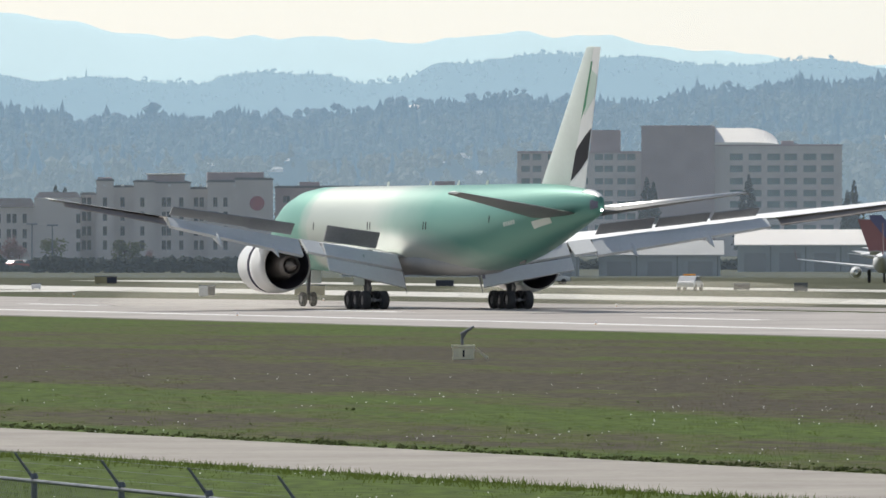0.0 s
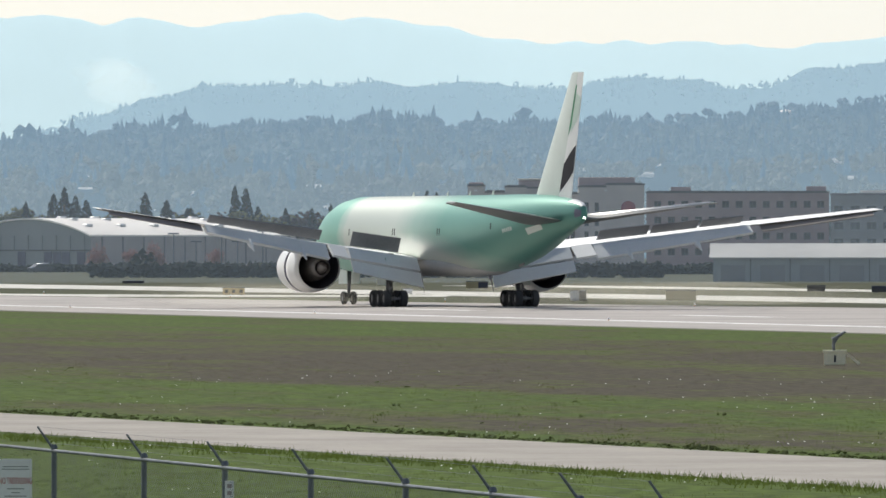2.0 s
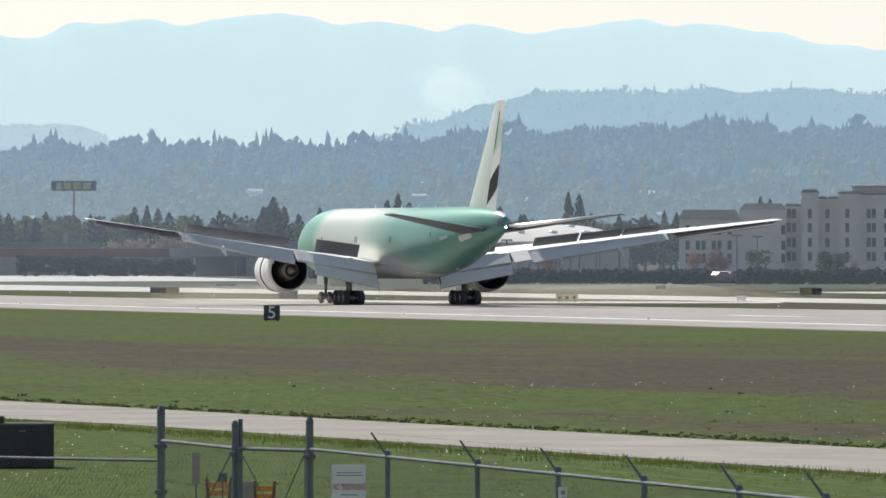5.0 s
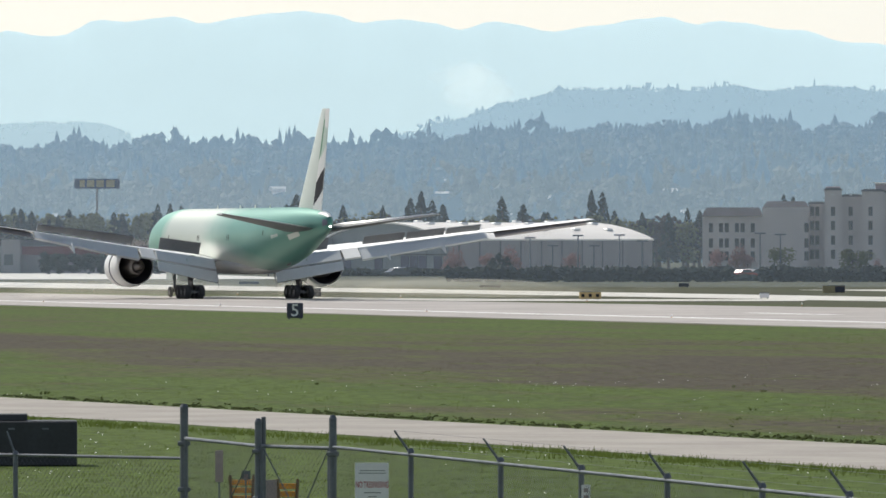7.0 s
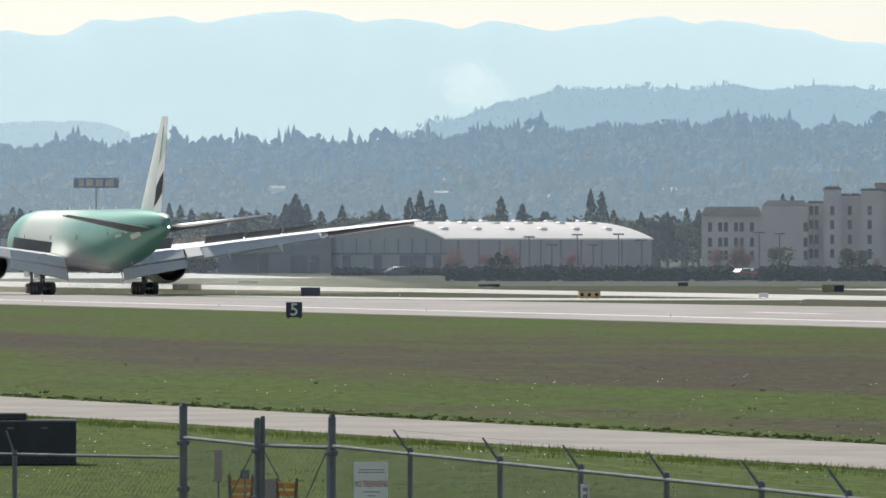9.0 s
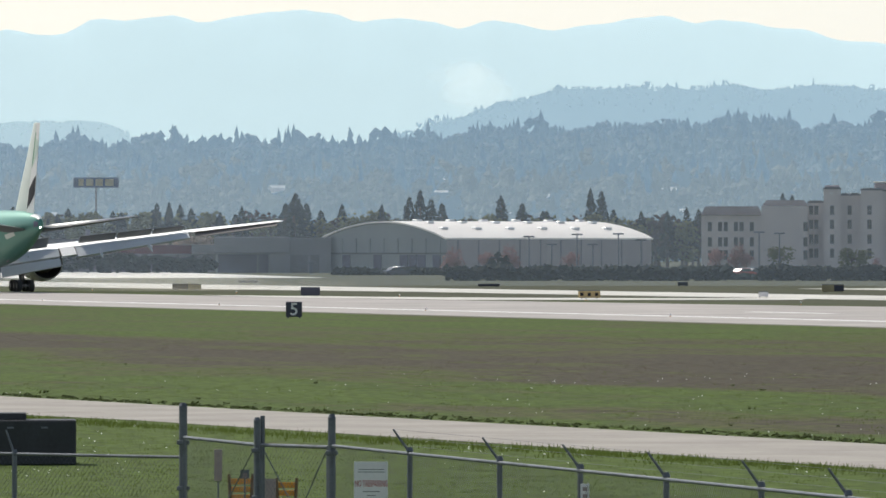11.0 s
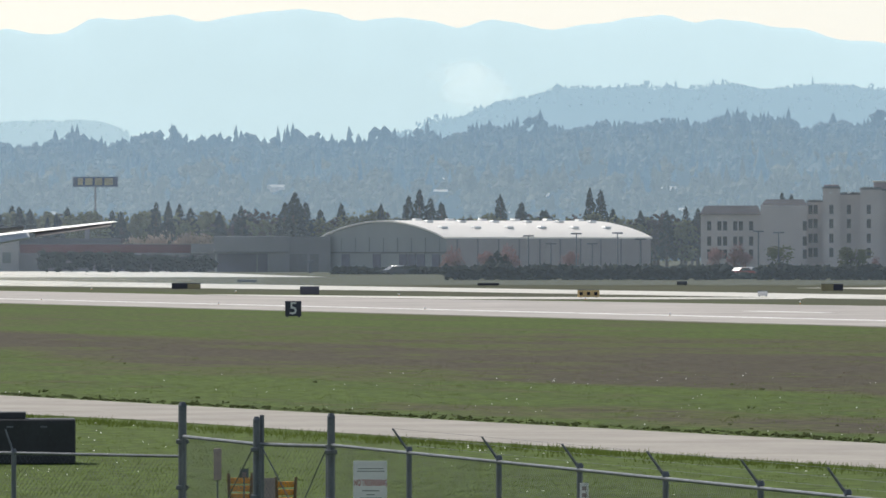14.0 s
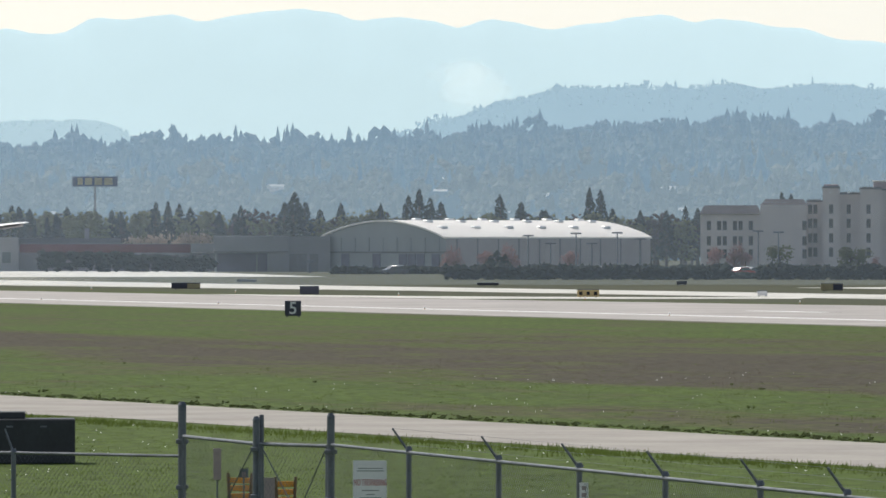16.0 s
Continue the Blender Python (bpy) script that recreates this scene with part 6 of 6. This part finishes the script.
# ---- grass tufts, weeds and daisies ----
def scatter():
    rng = random.Random(21)
    road_far = lambda y: 25.5 - (y - 193.5) * 0.3615
    blades_v, blades_f, dry_v, dry_f, weed = [], [], [], [], []
    dv, df = [], []

    def tuft(vs, fs, x, y, h, w, n):
        for q in range(n):
            a = rng.random() * math.tau
            k = len(vs)
            ox, oy = rng.gauss(0, w), rng.gauss(0, w)
            bw = h * 0.09
            vs.append((x + ox - bw, y + oy, -0.01))
            vs.append((x + ox + bw, y + oy, -0.01))
            vs.append((x + ox + math.cos(a) * h * 0.5, y + oy + math.sin(a) * h * 0.3, h * rng.uniform(0.6, 1.1)))
            fs.append((k, k + 1, k + 2))
    count = 0
    while count < 21000:
        y = 150 + 380 * rng.random() ** 1.7
        x = rng.uniform(-0.062, 0.15) * y
        lat = x * RGT.x + y * RGT.y
        edge = road_far(y) - x
        if 0 < edge < 10.5 or lat > 184:
            continue
        n = noise.noise((x * 0.06, y * 0.02, 2.0)) + 0.35 * noise.noise((x * 0.4, y * 0.15, 5.0))
        if n < -0.12 and rng.random() < 0.75:
            continue
        count += 1
        green = greenness(lat, x * FWD.x + y * FWD.y) + 0.5 * n
        if rng.random() < green:
            tuft(blades_v, blades_f, x, y, rng.uniform(0.03, 0.075), 0.16, 6)
        else:
            tuft(dry_v, dry_f, x, y, rng.uniform(0.03, 0.08), 0.16, 4)
    for k in range(1500):
        y = 165 + 220 * rng.random() ** 1.4
        x = road_far(y) - 11.2 - abs(rng.gauss(0, 0.9))
        if -0.062 < x / y < 0.15:
            tuft(blades_v, blades_f, x, y, rng.uniform(0.07, 0.2), 0.22, 8)
    for k in range(2600):
        y = 170 + 250 * rng.random() ** 1.5
        if rng.random() < 0.94:
            x = road_far(y) + abs(rng.gauss(0, 0.9)) + 0.1
        else:
            x = road_far(y) + rng.uniform(2, 40)
        if not -0.062 < x / y < 0.15:
            continue
        r = rng.uniform(0.025, 0.06) * (1.6 if rng.random() < 0.08 else 1)
        for q in range(4):
            weed.append((x + rng.gauss(0, r), y + rng.gauss(0, r), r * rng.uniform(0.2, 0.8), r * rng.uniform(0.4, 0.8)))
    for k in range(1100):
        y = 165 + 190 * rng.random() ** 1.3
        x = rng.uniform(-0.06, 0.14) * y
        edge = road_far(y) - x
        if 0 < edge < 10.4 or noise.noise((x * 0.15, y * 0.05, 9.0)) < 0.05:
            continue
        r = rng.uniform(0.012, 0.028)
        k0 = len(dv)
        z = rng.uniform(0.04, 0.1)
        dv.extend(((x - r, y, z), (x, y - r, z - r * 0.45), (x + r, y, z), (x, y + r, z + r * 0.45)))
        df.append((k0, k0 + 1, k0 + 2, k0 + 3))
    tagged(part_from("grass_tufts", blades_v, blades_f, M["weed"]), "green grass tufts in the field", "grass", kind="stuff")
    tagged(part_from("dry_tufts", dry_v, dry_f, M["dry"]), "dry brown grass stalks in the field", "grass", kind="stuff")
    tagged(new("weeds", clump_mesh("weeds", weed, "roadweed", 8)), "dark green weeds along the road's edge", "weeds", kind="stuff")
    tagged(part_from("daisies", dv, df, M["daisy"]), "small white flowers scattered in the grass", "flowers", kind="stuff")


scatter()


def wind_post():
    s = Site(549, 1560)
    b = s.thing("marker_post", "dark T-shaped marker post before the hangar", "post")
    part("post", box(-0.25, 0.25, 0, 0.4, 0, s.z(466)), M["galv"], b)
    part("crossbar", box(-0.8, 0.8, -0.1, 0.5, s.z(466), s.z(461), bevel=0.05), M["galv"], b)


wind_post()


# ---- what moves ----
def motions():
    turn = Matrix.Rotation(HEAD - 0.0045, 4, "Z")
    rows = []
    for t, s in ROLL:
        rows.append((t, Matrix.Translation(strip_at(230.6, s, 0.05)) @ turn))
    walk(airliner, rows)
    walk(exhaust_dust, rows)


# metres along the runway, second by second, as the brakes bite
ROLL = ((0.0, 588.9), (0.5, 608.8), (1.0, 628.3), (1.5, 647.4), (2.0, 666.1), (2.5, 684.7), (3.0, 703.1), (3.5, 720.9), (4.0, 738.1), (4.5, 754.8), (5.0, 771.3), (6.0, 803.3),
        (7.5, 849.2), (8.0, 864.0), (8.5, 878.5), (9.0, 892.5), (10.0, 919.5), (11.5, 957.3), (12.5, 981.5), (13.0, 993.3), (13.5, 1005.0), (14.0, 1016.3), (14.5, 1027.0),
        (15.0, 1037.7), (15.5, 1048.3), (16.0, 1058.6))
motions()
